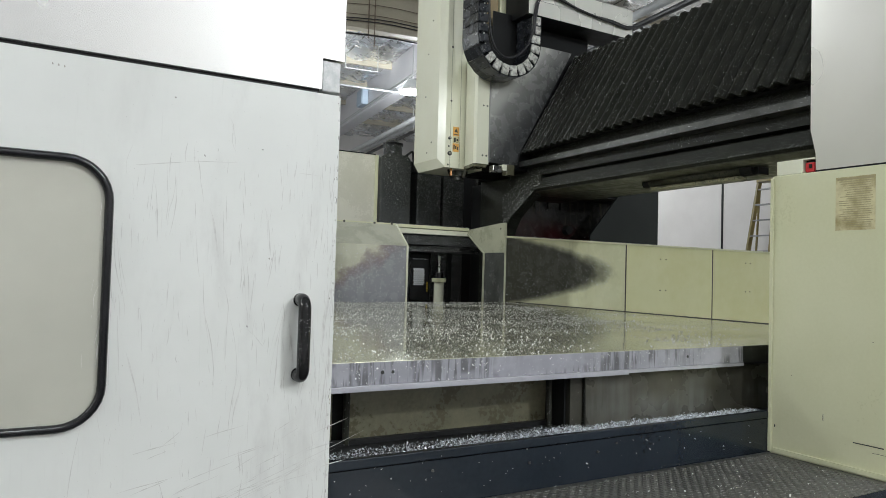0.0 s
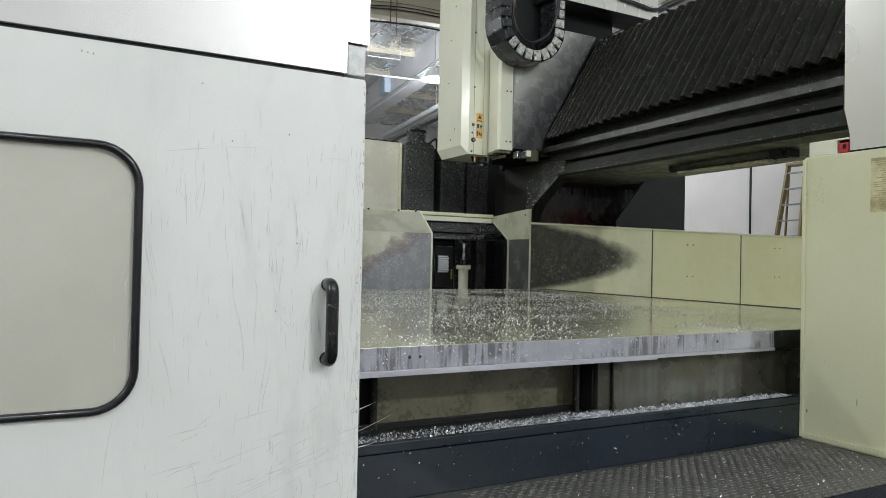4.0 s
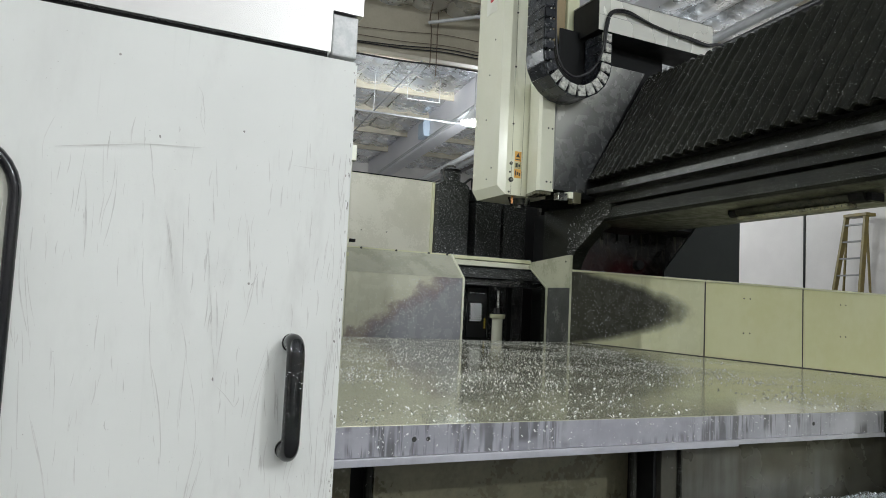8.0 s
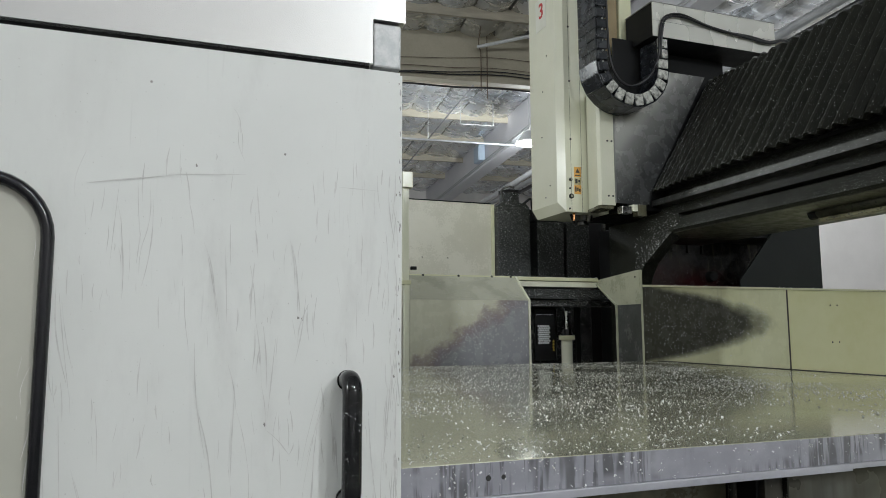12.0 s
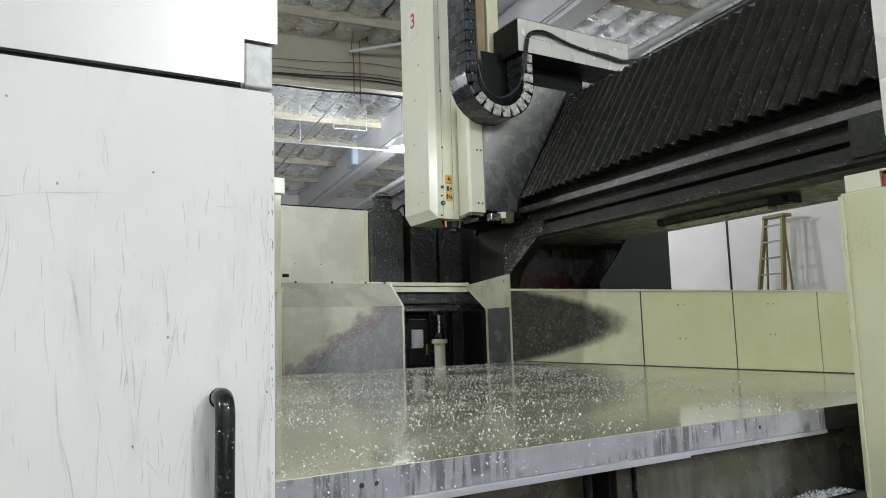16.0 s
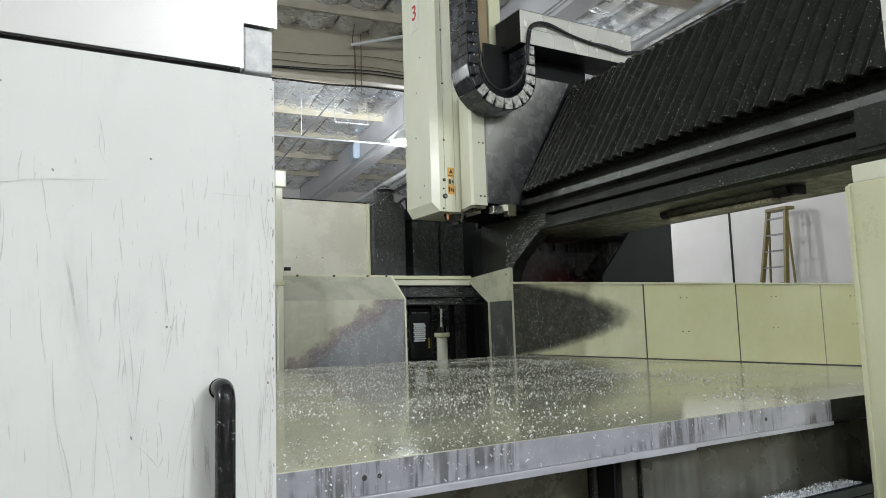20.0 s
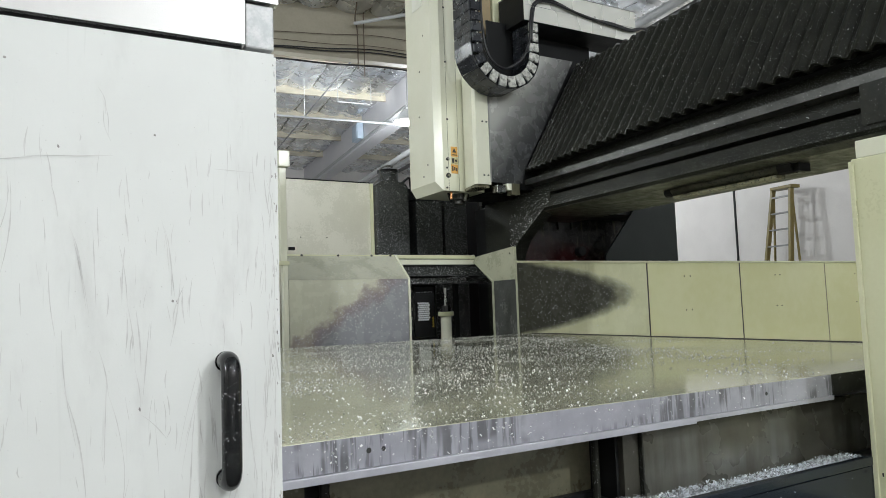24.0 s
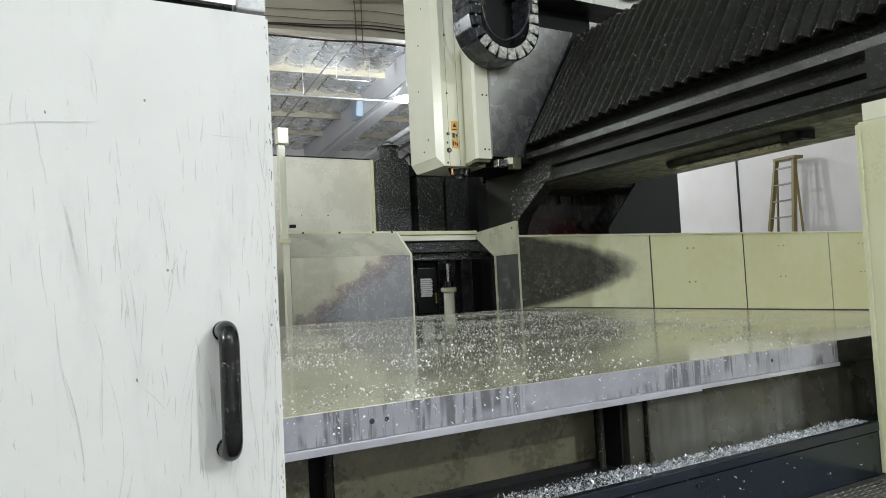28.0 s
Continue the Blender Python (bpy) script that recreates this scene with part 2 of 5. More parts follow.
TABLE_EDGE = streaked_edge()
TABLE_LIP = surface("pale_steel_lip", (0.42, 0.42, 0.465), (0.50, 0.50, 0.55), 0.42, 0.1, 0.35, scale=6, fine=60)
BLACK_CHIPS = surface("black_paint_with_chips", (0.018, 0.020, 0.019), (0.034, 0.037, 0.035), 0.45, 0.12, scale=5, flecks=(78, 0.55, 0.32, 140, 0.7, 0.38), shine=0.3)
BLACK = surface("black_paint", (0.006, 0.0065, 0.007), (0.012, 0.0125, 0.013), 0.55, 0.12, scale=5, shine=0.25)
BELLOWS = surface("black_bellows_cloth", (0.009, 0.0095, 0.007), (0.019, 0.020, 0.015), 0.4, 0.1, scale=7, fine=140, flecks=(95, 0.08, 0.21, 160, 0.16, 0.26), shine=0.22)
BEAM_GREY = surface("oily_grey_casting", (0.011, 0.012, 0.009), (0.024, 0.025, 0.019), 0.44, 0.12, scale=6, flecks=(130, 0.05, 0.25, 220, 0.24, 0.33), shine=0.2)


def hazed_steel():
    """Grey sheet with brown grime; the pale smears are reflected haze painted in."""
    m, t, b = nodes_of("hazed_steel_panel")
    vec = mapped(t)
    col = blend(t, ramp(t, noise_tex(t, vec, 9, 6), 0.3, 0.7), (0.06, 0.058, 0.044), (0.105, 0.10, 0.08))
    haze = maths(t, "MULTIPLY", ramp(t, noise_tex(t, mapped(t, (1.6, 1, 5)), 1.3, 2), 0.32, 0.72), ramp(t, noise_tex(t, mapped(t, (26, 1, 3)), 1.0, 4), 0.25, 0.7))
    col = blend(t, maths(t, "MULTIPLY", haze, 0.75), col, (0.24, 0.247, 0.24))
    link(t, col, b.inputs["Base Color"])
    link(t, ramp(t, noise_tex(t, vec, 6, 4), 0.3, 0.7, 0.2, 0.36), b.inputs["Roughness"])
    b.inputs["Metallic"].default_value = 0.35
    return m


HAZED = hazed_steel()
POST_BROWN = surface("grimy_brown_steel", (0.030, 0.029, 0.022), (0.055, 0.052, 0.040), 0.35, 0.1, scale=6, flecks=(120, 0.06, 0.2))


def mottled(name, c1, c2, spot, rough=0.4):
    """Oily paint broken up by dark blots of two sizes."""
    m, t, b = nodes_of(name)
    vec = mapped(t)
    col = blend(t, ramp(t, noise_tex(t, vec, 5, 6), 0.35, 0.65), c1, c2)
    blots = maths(t, "MAXIMUM", ramp(t, noise_tex(t, vec, 75, 2), 0.56, 0.62), maths(t, "MULTIPLY", ramp(t, noise_tex(t, vec, 22, 4), 0.52, 0.66), 0.7))
    link(t, blend(t, blots, col, spot), b.inputs["Base Color"])
    link(t, ramp(t, noise_tex(t, vec, 12, 4), 0.3, 0.7, rough - 0.12, rough + 0.12), b.inputs["Roughness"])
    return m


UNDERSIDE = mottled("mottled_oily_underside", (0.036, 0.037, 0.025), (0.066, 0.066, 0.045), (0.010, 0.010, 0.008))
TUBE_CREAM = mottled("dirty_cream_tube", (0.20, 0.19, 0.105), (0.30, 0.285, 0.17), (0.05, 0.047, 0.03))
NAVY = surface("dark_blue_enamel", (0.010, 0.015, 0.022), (0.015, 0.021, 0.030), 0.17, 0.06, scale=3, bump=0.03)
RED_CASTING = patched("oily_dark_red_casting", red_patch, (0.034, 0.006, 0.007), (0.02, 0.008, 0.008), ((0.014, 0.014, 0.014), (0.026, 0.025, 0.024)), ragged=0.7, chips=(90, 0.25, 0.25, 0.6, 0.4), shine=0.25)
SLATE = surface("slate_grey_cover", (0.020, 0.024, 0.0235), (0.028, 0.032, 0.031), 0.5, 0.08, scale=2, shine=0.2)
PLASTIC = surface("black_gloss_plastic", (0.004, 0.004, 0.005), (0.008, 0.008, 0.009), 0.08, 0.04, scale=9, flecks=(170, 0.05, 0.18), bump=0.03, shine=0.5)
RUBBER = surface("black_rubber", (0.005, 0.005, 0.007), (0.010, 0.010, 0.013), 0.2, 0.08, scale=12)
CHAIN_BLACK = surface("black_chain_plastic", (0.013, 0.015, 0.019), (0.026, 0.029, 0.035), 0.26, 0.1, scale=9, flecks=(90, 0.12, 0.2))
CHAIN_GREY = surface("worn_grey_link", (0.28, 0.28, 0.26), (0.66, 0.66, 0.61), 0.3, 0.1, scale=34)
TREAD = surface("oily_tread_steel", (0.07, 0.069, 0.064), (0.125, 0.122, 0.112), 0.42, 0.12, 0.6, scale=7, fine=120)
TREAD_LUG = surface("worn_tread_lug", (0.105, 0.103, 0.094), (0.165, 0.16, 0.148), 0.5, 0.1, 0.45, scale=7, fine=120)
CHIP = surface("bright_aluminium_chip", (0.88, 0.89, 0.89), (0.97, 0.98, 0.98), 0.22, 0.08, 0.2, scale=40, bump=0)
CHIP_DULL = surface("grey_aluminium_chip", (0.55, 0.58, 0.62), (0.88, 0.92, 0.98), 0.28, 0.1, 0.5, scale=40, bump=0)
SCREW = surface("dark_screw_steel", (0.05, 0.05, 0.05), (0.10, 0.10, 0.09), 0.35, 0.1, 0.8, scale=40, bump=0)
SEAM_DIRT = surface("black_seam_dirt", (0.03, 0.028, 0.02), (0.07, 0.06, 0.045), 0.6, 0.1, scale=9)
STEEL = surface("machined_steel", (0.42, 0.42, 0.40), (0.55, 0.55, 0.52), 0.28, 0.1, 1.0, scale=12)
ORANGE = surface("orange_sticker", (0.72, 0.36, 0.07), (0.80, 0.46, 0.12), 0.45, 0.05, scale=14, bump=0)
STICKER_WHITE = surface("white_sticker", (0.74, 0.74, 0.64), (0.79, 0.79, 0.70), 0.45, 0.05, scale=9, bump=0)
STICKER_TAN = surface("aged_tan_label", (0.34, 0.27, 0.11), (0.74, 0.69, 0.43), 0.5, 0.08, scale=9, bump=0)
INK = surface("black_ink", (0.02, 0.02, 0.02), (0.05, 0.05, 0.045), 0.5, 0.05, bump=0)
INK_TAN = surface("faded_brown_ink", (0.36, 0.31, 0.17), (0.44, 0.38, 0.22), 0.5, 0.05, bump=0)
INK_RED = surface("red_ink", (0.52, 0.03, 0.03), (0.60, 0.06, 0.05), 0.5, 0.05, bump=0)
RED_SWITCH = surface("red_switch_plastic", (0.55, 0.02, 0.03), (0.65, 0.04, 0.05), 0.3, 0.05, bump=0)
YELLOW = surface("yellow_paint", (0.62, 0.45, 0.03), (0.70, 0.52, 0.06), 0.4, 0.05, bump=0)
BRASS = surface("brass_fitting", (0.62, 0.26, 0.10), (0.70, 0.40, 0.20), 0.3, 0.08, 0.8, bump=0)
FIBREGLASS = surface("yellow_fibreglass", (0.14, 0.105, 0.026), (0.195, 0.15, 0.038), 0.45, 0.08, scale=6)
LADDER_METAL = surface("dull_aluminium", (0.16, 0.16, 0.155), (0.24, 0.24, 0.235), 0.45, 0.1, 0.4)
HALL_PAINT = surface("hall_wall_paint", (0.62, 0.595, 0.58), (0.68, 0.655, 0.64), 0.6, 0.1, scale=1.2, fine=40, bump=0.05)
HEADER_PAINT = surface("beige_header_paint", (0.37, 0.34, 0.265), (0.44, 0.405, 0.32), 0.65, 0.1, scale=1.2, fine=25, bump=0.1)
GIRDER_PAINT = surface("pale_girder_paint", (0.60, 0.60, 0.64), (0.68, 0.67, 0.70), 0.5, 0.1, scale=1.0, fine=25, bump=0.06)
TIMBER = surface("pale_timber", (0.34, 0.31, 0.25), (0.44, 0.40, 0.32), 0.6, 0.1, scale=2.0, fine=30, stretch=(1, 8, 8))


def foil_material():
    m, t, b = nodes_of("crumpled_silver_foil")
    vec = mapped(t)
    wrinkle = noise_tex(t, mapped(t, (1.6, 7, 2)), 1.1, 3, 0.5)
    crumple = noise_tex(t, vec, 3.2, 2)
    link(t, blend(t, ramp(t, noise_tex(t, vec, 1.1, 5), 0.35, 0.65), (0.63, 0.625, 0.60), (0.74, 0.775, 0.83)), b.inputs["Base Color"])
    link(t, ramp(t, crumple, 0.3, 0.7, 0.18, 0.38), b.inputs["Roughness"])
    b.inputs["Metallic"].default_value = 0.7
    relief(t, b, maths(t, "ADD", wrinkle, maths(t, "MULTIPLY", crumple, 0.4)), 0.5, 0.028)
    return m


FOIL = foil_material()
JOIST = surface("dark_joist_paint", (0.10, 0.097, 0.09), (0.16, 0.155, 0.145), 0.5, 0.1, scale=3)
CONCRETE = surface("grey_concrete", (0.10, 0.10, 0.095), (0.15, 0.15, 0.14), 0.5, 0.15, scale=0.8, fine=30)
GALVANISED = surface("dull_galvanised_pipe", (0.22, 0.225, 0.235), (0.30, 0.305, 0.315), 0.42, 0.1, 0.4, scale=4)
PIPE_WHITE = surface("white_pipe", (0.44, 0.45, 0.46), (0.54, 0.55, 0.56), 0.4, 0.08, scale=3)
CABLE = surface("black_cable", (0.012, 0.012, 0.014), (0.025, 0.025, 0.028), 0.38, 0.1, bump=0)
CABLE_BROWN = surface("brown_cable", (0.10, 0.075, 0.055), (0.15, 0.11, 0.08), 0.5, 0.1, bump=0)
BOX_BLUE = surface("pale_blue_box_paint", (0.36, 0.44, 0.54), (0.42, 0.50, 0.60), 0.45, 0.08)
MESH_BACKLIGHT = surface("mesh_backlight_white", (0.86, 0.88, 0.90), (0.92, 0.94, 0.96), 0.35, 0.1, bump=0)


def glass_material():
    m, t, b = nodes_of("milky_window_plastic")
    vec = mapped(t)
    link(t, blend(t, ramp(t, noise_tex(t, vec, 2, 5), 0.3, 0.7), (0.47, 0.465, 0.40), (0.55, 0.545, 0.475)), b.inputs["Base Color"])
    b.inputs["Roughness"].default_value = 0.12
    b.inputs["Coat Weight"].default_value = 0.5
    return m


PANE = glass_material()


def lamp_glow():
    m, t, b = nodes_of("lamp_glow")
    b.inputs["Emission Color"].default_value = (1, 1, 0.96, 1)
    b.inputs["Emission Strength"].default_value = 9.0
    return m


GLOW = lamp_glow()

# ---- builders ----
PLACE = {}


def thing(name, at, label, category, group="", kind=""):
    ob = new(name)
    ob.empty_display_size = 0.05
    ob.location = at
    PLACE[ob.name] = Vector(at)
    return tagged(ob, label, category, group, kind)


def part(name, bm, material, parent=None, label="", category="", kind="", smooth=False):
    me = bpy.data.meshes.new(name)
    if smooth:
        for f in bm.faces:
            f.smooth = True
    bm.to_mesh(me)
    bm.free()
    me.materials.append(material)
    return attach(new(name, me), parent, label, category, kind)


def attach(ob, parent=None, label="", category="", kind=""):
    if parent is not None:
        ob.parent = parent
        if parent.name in PLACE:
            ob.matrix_parent_inverse = Matrix.Translation(-PLACE[parent.name])
    return tagged(ob, label, category, "", kind)


def box(x0, x1, y0, y1, z0, z1, soft=0.0, bm=None, m=None):
    bm = bm or bmesh.new()
    mat = Matrix.Translation(((x0 + x1) / 2, (y0 + y1) / 2, (z0 + z1) / 2)) @ Matrix.Diagonal((x1 - x0, y1 - y0, z1 - z0, 1))
    made = bmesh.ops.create_cube(bm, size=1, matrix=(m or Matrix()) @ mat)["verts"]
    if soft:
        edges = list({e for v in made for e in v.link_edges})
        bmesh.ops.bevel(bm, geom=edges, offset=soft, segments=2, profile=0.6, affect="EDGES")
    return bm


def hall_box(u0, u1, v0, v1, z0, z1, soft=0.0, bm=None):
    return box(u0, u1, v0, v1, z0, z1, soft, bm, Matrix.Rotation(TURN, 4, "Z"))


def prism(points, axis, a, b, bm=None, soft=0.0):
    """A closed outline drawn in the plane across the axis ('x': (y, z), 'y': (x, z), 'z': (x, y)), pushed from a to b."""
    bm = bm or bmesh.new()
    put = {"x": lambda p, k: (k, p[0], p[1]), "y": lambda p, k: (p[0], k, p[1]), "z": lambda p, k: (p[0], p[1], k)}[axis]
    one = [bm.verts.new(put(p, a)) for p in points]
    two = [bm.verts.new(put(p, b)) for p in points]
    n = len(points)
    faces = [bm.faces.new(one), bm.faces.new(two[::-1])]
    faces += [bm.faces.new((one[i], two[i], two[(i + 1) % n], one[(i + 1) % n])) for i in range(n)]
    bmesh.ops.recalc_face_normals(bm, faces=faces)
    if soft:
        edges = list({e for f in faces for e in f.edges})
        bmesh.ops.bevel(bm, geom=edges, offset=soft, segments=1, affect="EDGES")
    return bm


def tube(path, r, bm=None, sides=10, closed=False, flat=None):
    """A round bar along a list of points."""
    bm = bm or bmesh.new()
    pts = [Vector(p) for p in path]
    rings = []
    n = len(pts)
    for i, p in enumerate(pts):
        d = (pts[(i + 1) % n if closed else min(i + 1, n - 1)] - pts[(i - 1) % n if closed else max(i - 1, 0)]).normalized()
        up = Vector((0, 0, 1)) if abs(d.z) < 0.9 else Vector((1, 0, 0))
        s = Vector(flat) if flat else d.cross(up).normalized()
        w = s.cross(d)
        rings.append([bm.verts.new(p + r * (math.cos(k) * s + math.sin(k) * w)) for k in (2 * math.pi * j / sides for j in range(sides))])
    pairs = list(zip(rings, rings[1:])) + ([(rings[-1], rings[0])] if closed else [])
    faces = [bm.faces.new((a[j], a[(j + 1) % sides], b[(j + 1) % sides], b[j])) for a, b in pairs for j in range(sides)]
    if not closed:
        faces += [bm.faces.new(rings[0][::-1]), bm.faces.new(rings[-1])]
    bmesh.ops.recalc_face_normals(bm, faces=faces)
    return bm


def rod(a, b, r, sides=12, bm=None):
    return tube([a, b], r, bm, sides)


def curve_through(points, steps=8):
    """A smooth line through the given points."""
    p = [Vector(q) for q in points]
    p = [2 * p[0] - p[1]] + p + [2 * p[-1] - p[-2]]
    out = []
    for i in range(1, len(p) - 2):
        for k in range(steps):
            s = k / steps
            out.append(0.5 * (2 * p[i] + (p[i + 1] - p[i - 1]) * s + (2 * p[i - 1] - 5 * p[i] + 4 * p[i + 1] - p[i + 2]) * s * s + (3 * p[i] - p[i - 1] - 3 * p[i + 1] + p[i + 2]) * s**3))
    return out + [p[-2]]


def loose(name, verts, faces, material, label="", category="", kind="stuff", parent=None):
    me = bpy.data.meshes.new(name)
    me.from_pydata(verts, [], faces)
    me.materials.append(material)
    ob = attach(new(name, me), parent, label, category)
    ob["kind"] = kind
    return ob


def flake_field(rng, places, small=0.003, large=0.011, curl=0.5):
    """Bent flakes, one at each place given as (point, normal)."""
    verts, faces = [], []
    for p, n in places:
        n = Vector(n)
        a = n.orthogonal().normalized()
        a.rotate(Matrix.Rotation(rng.uniform(0, 6.283), 3, n))
        b = n.cross(a)
        size = small + (large - small) * rng.random() ** 2.2
        wide = size * rng.uniform(0.25, 0.8)
        tip = rng.uniform(-curl, curl) * size
        lift = rng.uniform(0.0, 0.8) * size * curl
        k = len(verts)
        base = Vector(p) + n * (0.0006 + abs(tip) * 0.5)
        for s, h in ((-1, tip), (0, lift), (1, -tip)):
            for w in (-0.5, 0.5):
                verts.append(base + a * (s * size * 0.5) + b * (w * wide) + n * h)
        faces += [(k, k + 1, k + 3, k + 2), (k + 2, k + 3, k + 5, k + 4)]
    return verts, faces


def rounded_loop(x0, x1, z0, z1, r, steps=8):
    out = []
    for cx, cz, a in ((x1 - r, z1 - r, 0), (x0 + r, z1 - r, 90), (x0 + r, z0 + r, 180), (x1 - r, z0 + r, 270)):
        out += [(cx + r * math.cos(radians(a + 90 * i / steps)), cz + r * math.sin(radians(a + 90 * i / steps))) for i in range(steps + 1)]
    return out


def screw(parent, x, y, z, r=0.006, axis="y"):
    d = {"y": Vector((0, -0.004, 0)), "x": Vector((-0.004, 0, 0))}[axis]
    return part("screw", rod(Vector((x, y, z)) - d * 0.2, Vector((x, y, z)) + d, r, 8), SCREW, parent)


def letter(text, size, m, material, parent, depth=0.0006, label="", bold=0.0):
    c = bpy.data.curves.new("lettering", "FONT")
    c.body, c.size, c.extrude, c.align_x, c.align_y = text, size, depth, "CENTER", "CENTER"
    c.offset = bold
    tmp = new("lettering", c)
    me = bpy.data.meshes.new_from_object(tmp)
    bpy.data.objects.remove(tmp)
    me.transform(m)
    me.materials.clear()
    me.materials.append(material)
    return attach(new("lettering", me), parent, label)


def wall_with_hole(x0, x1, z0, z1, y0, y1, loop):
    """A plate in the x-z plane with a hole of the given outline through it."""
    bm = bmesh.new()
    layers = []
    for y in (y0, y1):
        outer = [bm.verts.new((x, y, z)) for x, z in ((x1, z1), (x0, z1), (x0, z0), (x1, z0))]
        inner = [bm.verts.new((x, y, z)) for x, z in loop]
        layers.append((outer, inner))
        n, q = len(loop), len(loop) // 4
        for c in range(4):
            for i in range(c * q, (c + 1) * q - 1):
                bm.faces.new((outer[c], inner[i], inner[i + 1]))
            i = (c + 1) * q - 1
            bm.faces.new((outer[c], inner[i], inner[(i + 1) % n], outer[(c + 1) % 4]))
    for k in (0, 1):
        a, b = layers[0][k], layers[1][k]
        for i in range(len(a)):
            bm.faces.new((a[i], b[i], b[(i + 1) % len(a)], a[(i + 1) % len(a)]))
    bmesh.ops.recalc_face_normals(bm, faces=bm.faces[:])
    return bm


rng = random.Random(7)

# ---- the hall ----
attach(part("floor", hall_box(-9, 11.4, -9, 25, -0.2, 0), CONCRETE), label="grey concrete workshop floor", kind="structure")
attach(part("wall_east", hall_box(11.4, 11.6, -9, 25, 0, 6.9), HALL_PAINT), label="pale lavender painted hall wall", kind="structure")
attach(part("wall_north", hall_box(-9, 11.6, 25, 25.2, 0, 6.9), HALL_PAINT), label="pale painted hall wall", kind="structure")
attach(part("wall_west", hall_box(-9.2, -9, -9, 25, 0, 6.9), HALL_PAINT), label="pale painted hall wall", kind="structure")
attach(part("wall_south", hall_box(-9, 11.6, -9.2, -9, 0, 6.9), HALL_PAINT), label="pale painted hall wall", kind="structure")
attach(part("trim", hall_box(11.385, 11.4, 9.93, 9.975, 0, 6.8), BLACK), label="dark upright wall joint strip", kind="structure")


def foil_ceiling():
    """Insulation pillows slung between roof timbers, one sagging and creased sheet."""
    us, vs = np.arange(-9, 11.61, 0.068), np.arange(-9, 25.01, 0.12)
    verts, faces = [], []
    for v in vs:
        for u in us:
            sag = 0.14 * abs(math.sin(math.pi * u / 0.63)) ** 0.5 * (0.8 + 0.3 * noise.noise(Vector((u * 1.1, v * 0.8, 2))))
            crease = 0.016 * noise.noise(Vector((u * 2.2, v * 6, 0))) + 0.04 * noise.noise(Vector((u * 1.6, v * 1.3, 4)))
            verts.append(hall(u, v, 6.88 - sag + crease))
    n = len(us)
    for j in range(len(vs) - 1):
        for i in range(n - 1):
            faces.append((j * n + i, j * n + n + i, j * n + n + i + 1, j * n + i + 1))
    return loose("ceiling", verts, faces, FOIL, "crumpled silver foil insulation between roof timbers", "", "structure")


foil_ceiling()
attach(part("roof", hall_box(-9.2, 11.6, -9.2, 25.2, 7.0, 7.1), TIMBER), label="plain roof deck", kind="structure")
for u in np.arange(-8.82, 11.3, 0.63):
    attach(part("joist", hall_box(u - 0.014, u + 0.014, -9, 25, 6.845, 6.93), JOIST), label="thin dark roof joist", kind="structure")
for v in (-6.6, -4.2, -1.8, 0.6, 3.0, 5.3, 7.6, 9.72, 12.95, 15.3, 17.4, 19.6, 22.0):
    attach(part("purlin", hall_box(-9, 11.4, v - 0.035, v + 0.03, 6.65, 6.88), TIMBER), label="pale timber roof purlin", kind="structure")
attach(part("header_beam", hall_box(-9, 5.6, 10.68, 10.86, 5.93, 6.95), HEADER_PAINT), label="deep beige painted header beam", kind="structure")
attach(part("roof_girder", hall_box(5.62, 6.0, -9, 25, 6.02, 6.95), GIRDER_PAINT), label="deep pale painted roof girder", kind="structure")
attach(part("roof_girder", hall_box(10.2, 10.5, -9, 25, 6.1, 6.95), GIRDER_PAINT), label="deep pale painted roof girder", kind="structure")
for z, r in ((6.16, 0.012), (6.1, 0.016)):
    part("conduit", rod(hall(5.6, -9, z), hall(5.6, 25, z), r, 8), PIPE_WHITE, None, "thin pale conduit along the roof girder", "conduit")
part("roof_pipe", rod(hall(7.82, -9, 6.2), hall(7.82, 25, 6.2), 0.075, 14), PIPE_WHITE, None, "white pipe running along the roof", "pipe")
part("roof_pipe", rod(hall(7.86, -9, 6.02), hall(7.86, 25, 6.02), 0.055, 12), CABLE, None, "black pipe hung below a white roof pipe", "pipe")
part("roof_pipe", rod(hall(6.35, 11, 5.5), hall(6.35, 25, 5.5), 0.07, 14), PIPE_WHITE, None, "white pipe running along the roof", "pipe")
part("sprinkler_pipe", rod(hall(-9, 14.4, 5.9), hall(5.62, 14.6, 5.9), 0.026, 12), GALVANISED, None, "white sprinkler pipe across the hall", "pipe")
part("sprinkler_pipe", rod(hall(3.76, 11.8, 6.3), hall(3.7, 20, 6.3), 0.018, 12), GALVANISED, None, "slim white branch pipe under the roof", "pipe")
part("sprinkler_pipe", rod(hall(3.45, 10.5, 6.5), hall(4.7, 9.7, 6.6), 0.03, 12), PIPE_WHITE, None, "short slanting white pipe by the header beam", "pipe")
for u, v, z0, z1 in ((3.4, 14.42, 5.9, 6.8), (7.5, 9.1, 6.1, 6.8), (6.9, 17.0, 5.5, 6.8)):
    part("pipe_hanger", rod(hall(u, v, z0), hall(u, v, z1), 0.009, 8), PIPE_WHITE, None, "thin steel pipe hanger rod", "hanger")
rack = thing("hanger_frame", hall(4.5, 14.15, 6.8), "white U-shaped hanger frame under the roof", "hanger")
part("upright", rod(hall(4.1, 14.14, 6.2), hall(4.1, 14.14, 6.85), 0.011, 8), PIPE_WHITE, rack)
part("upright", rod(hall(4.88, 14.15, 6.2), hall(4.88, 14.15, 6.85), 0.011, 8), PIPE_WHITE, rack)
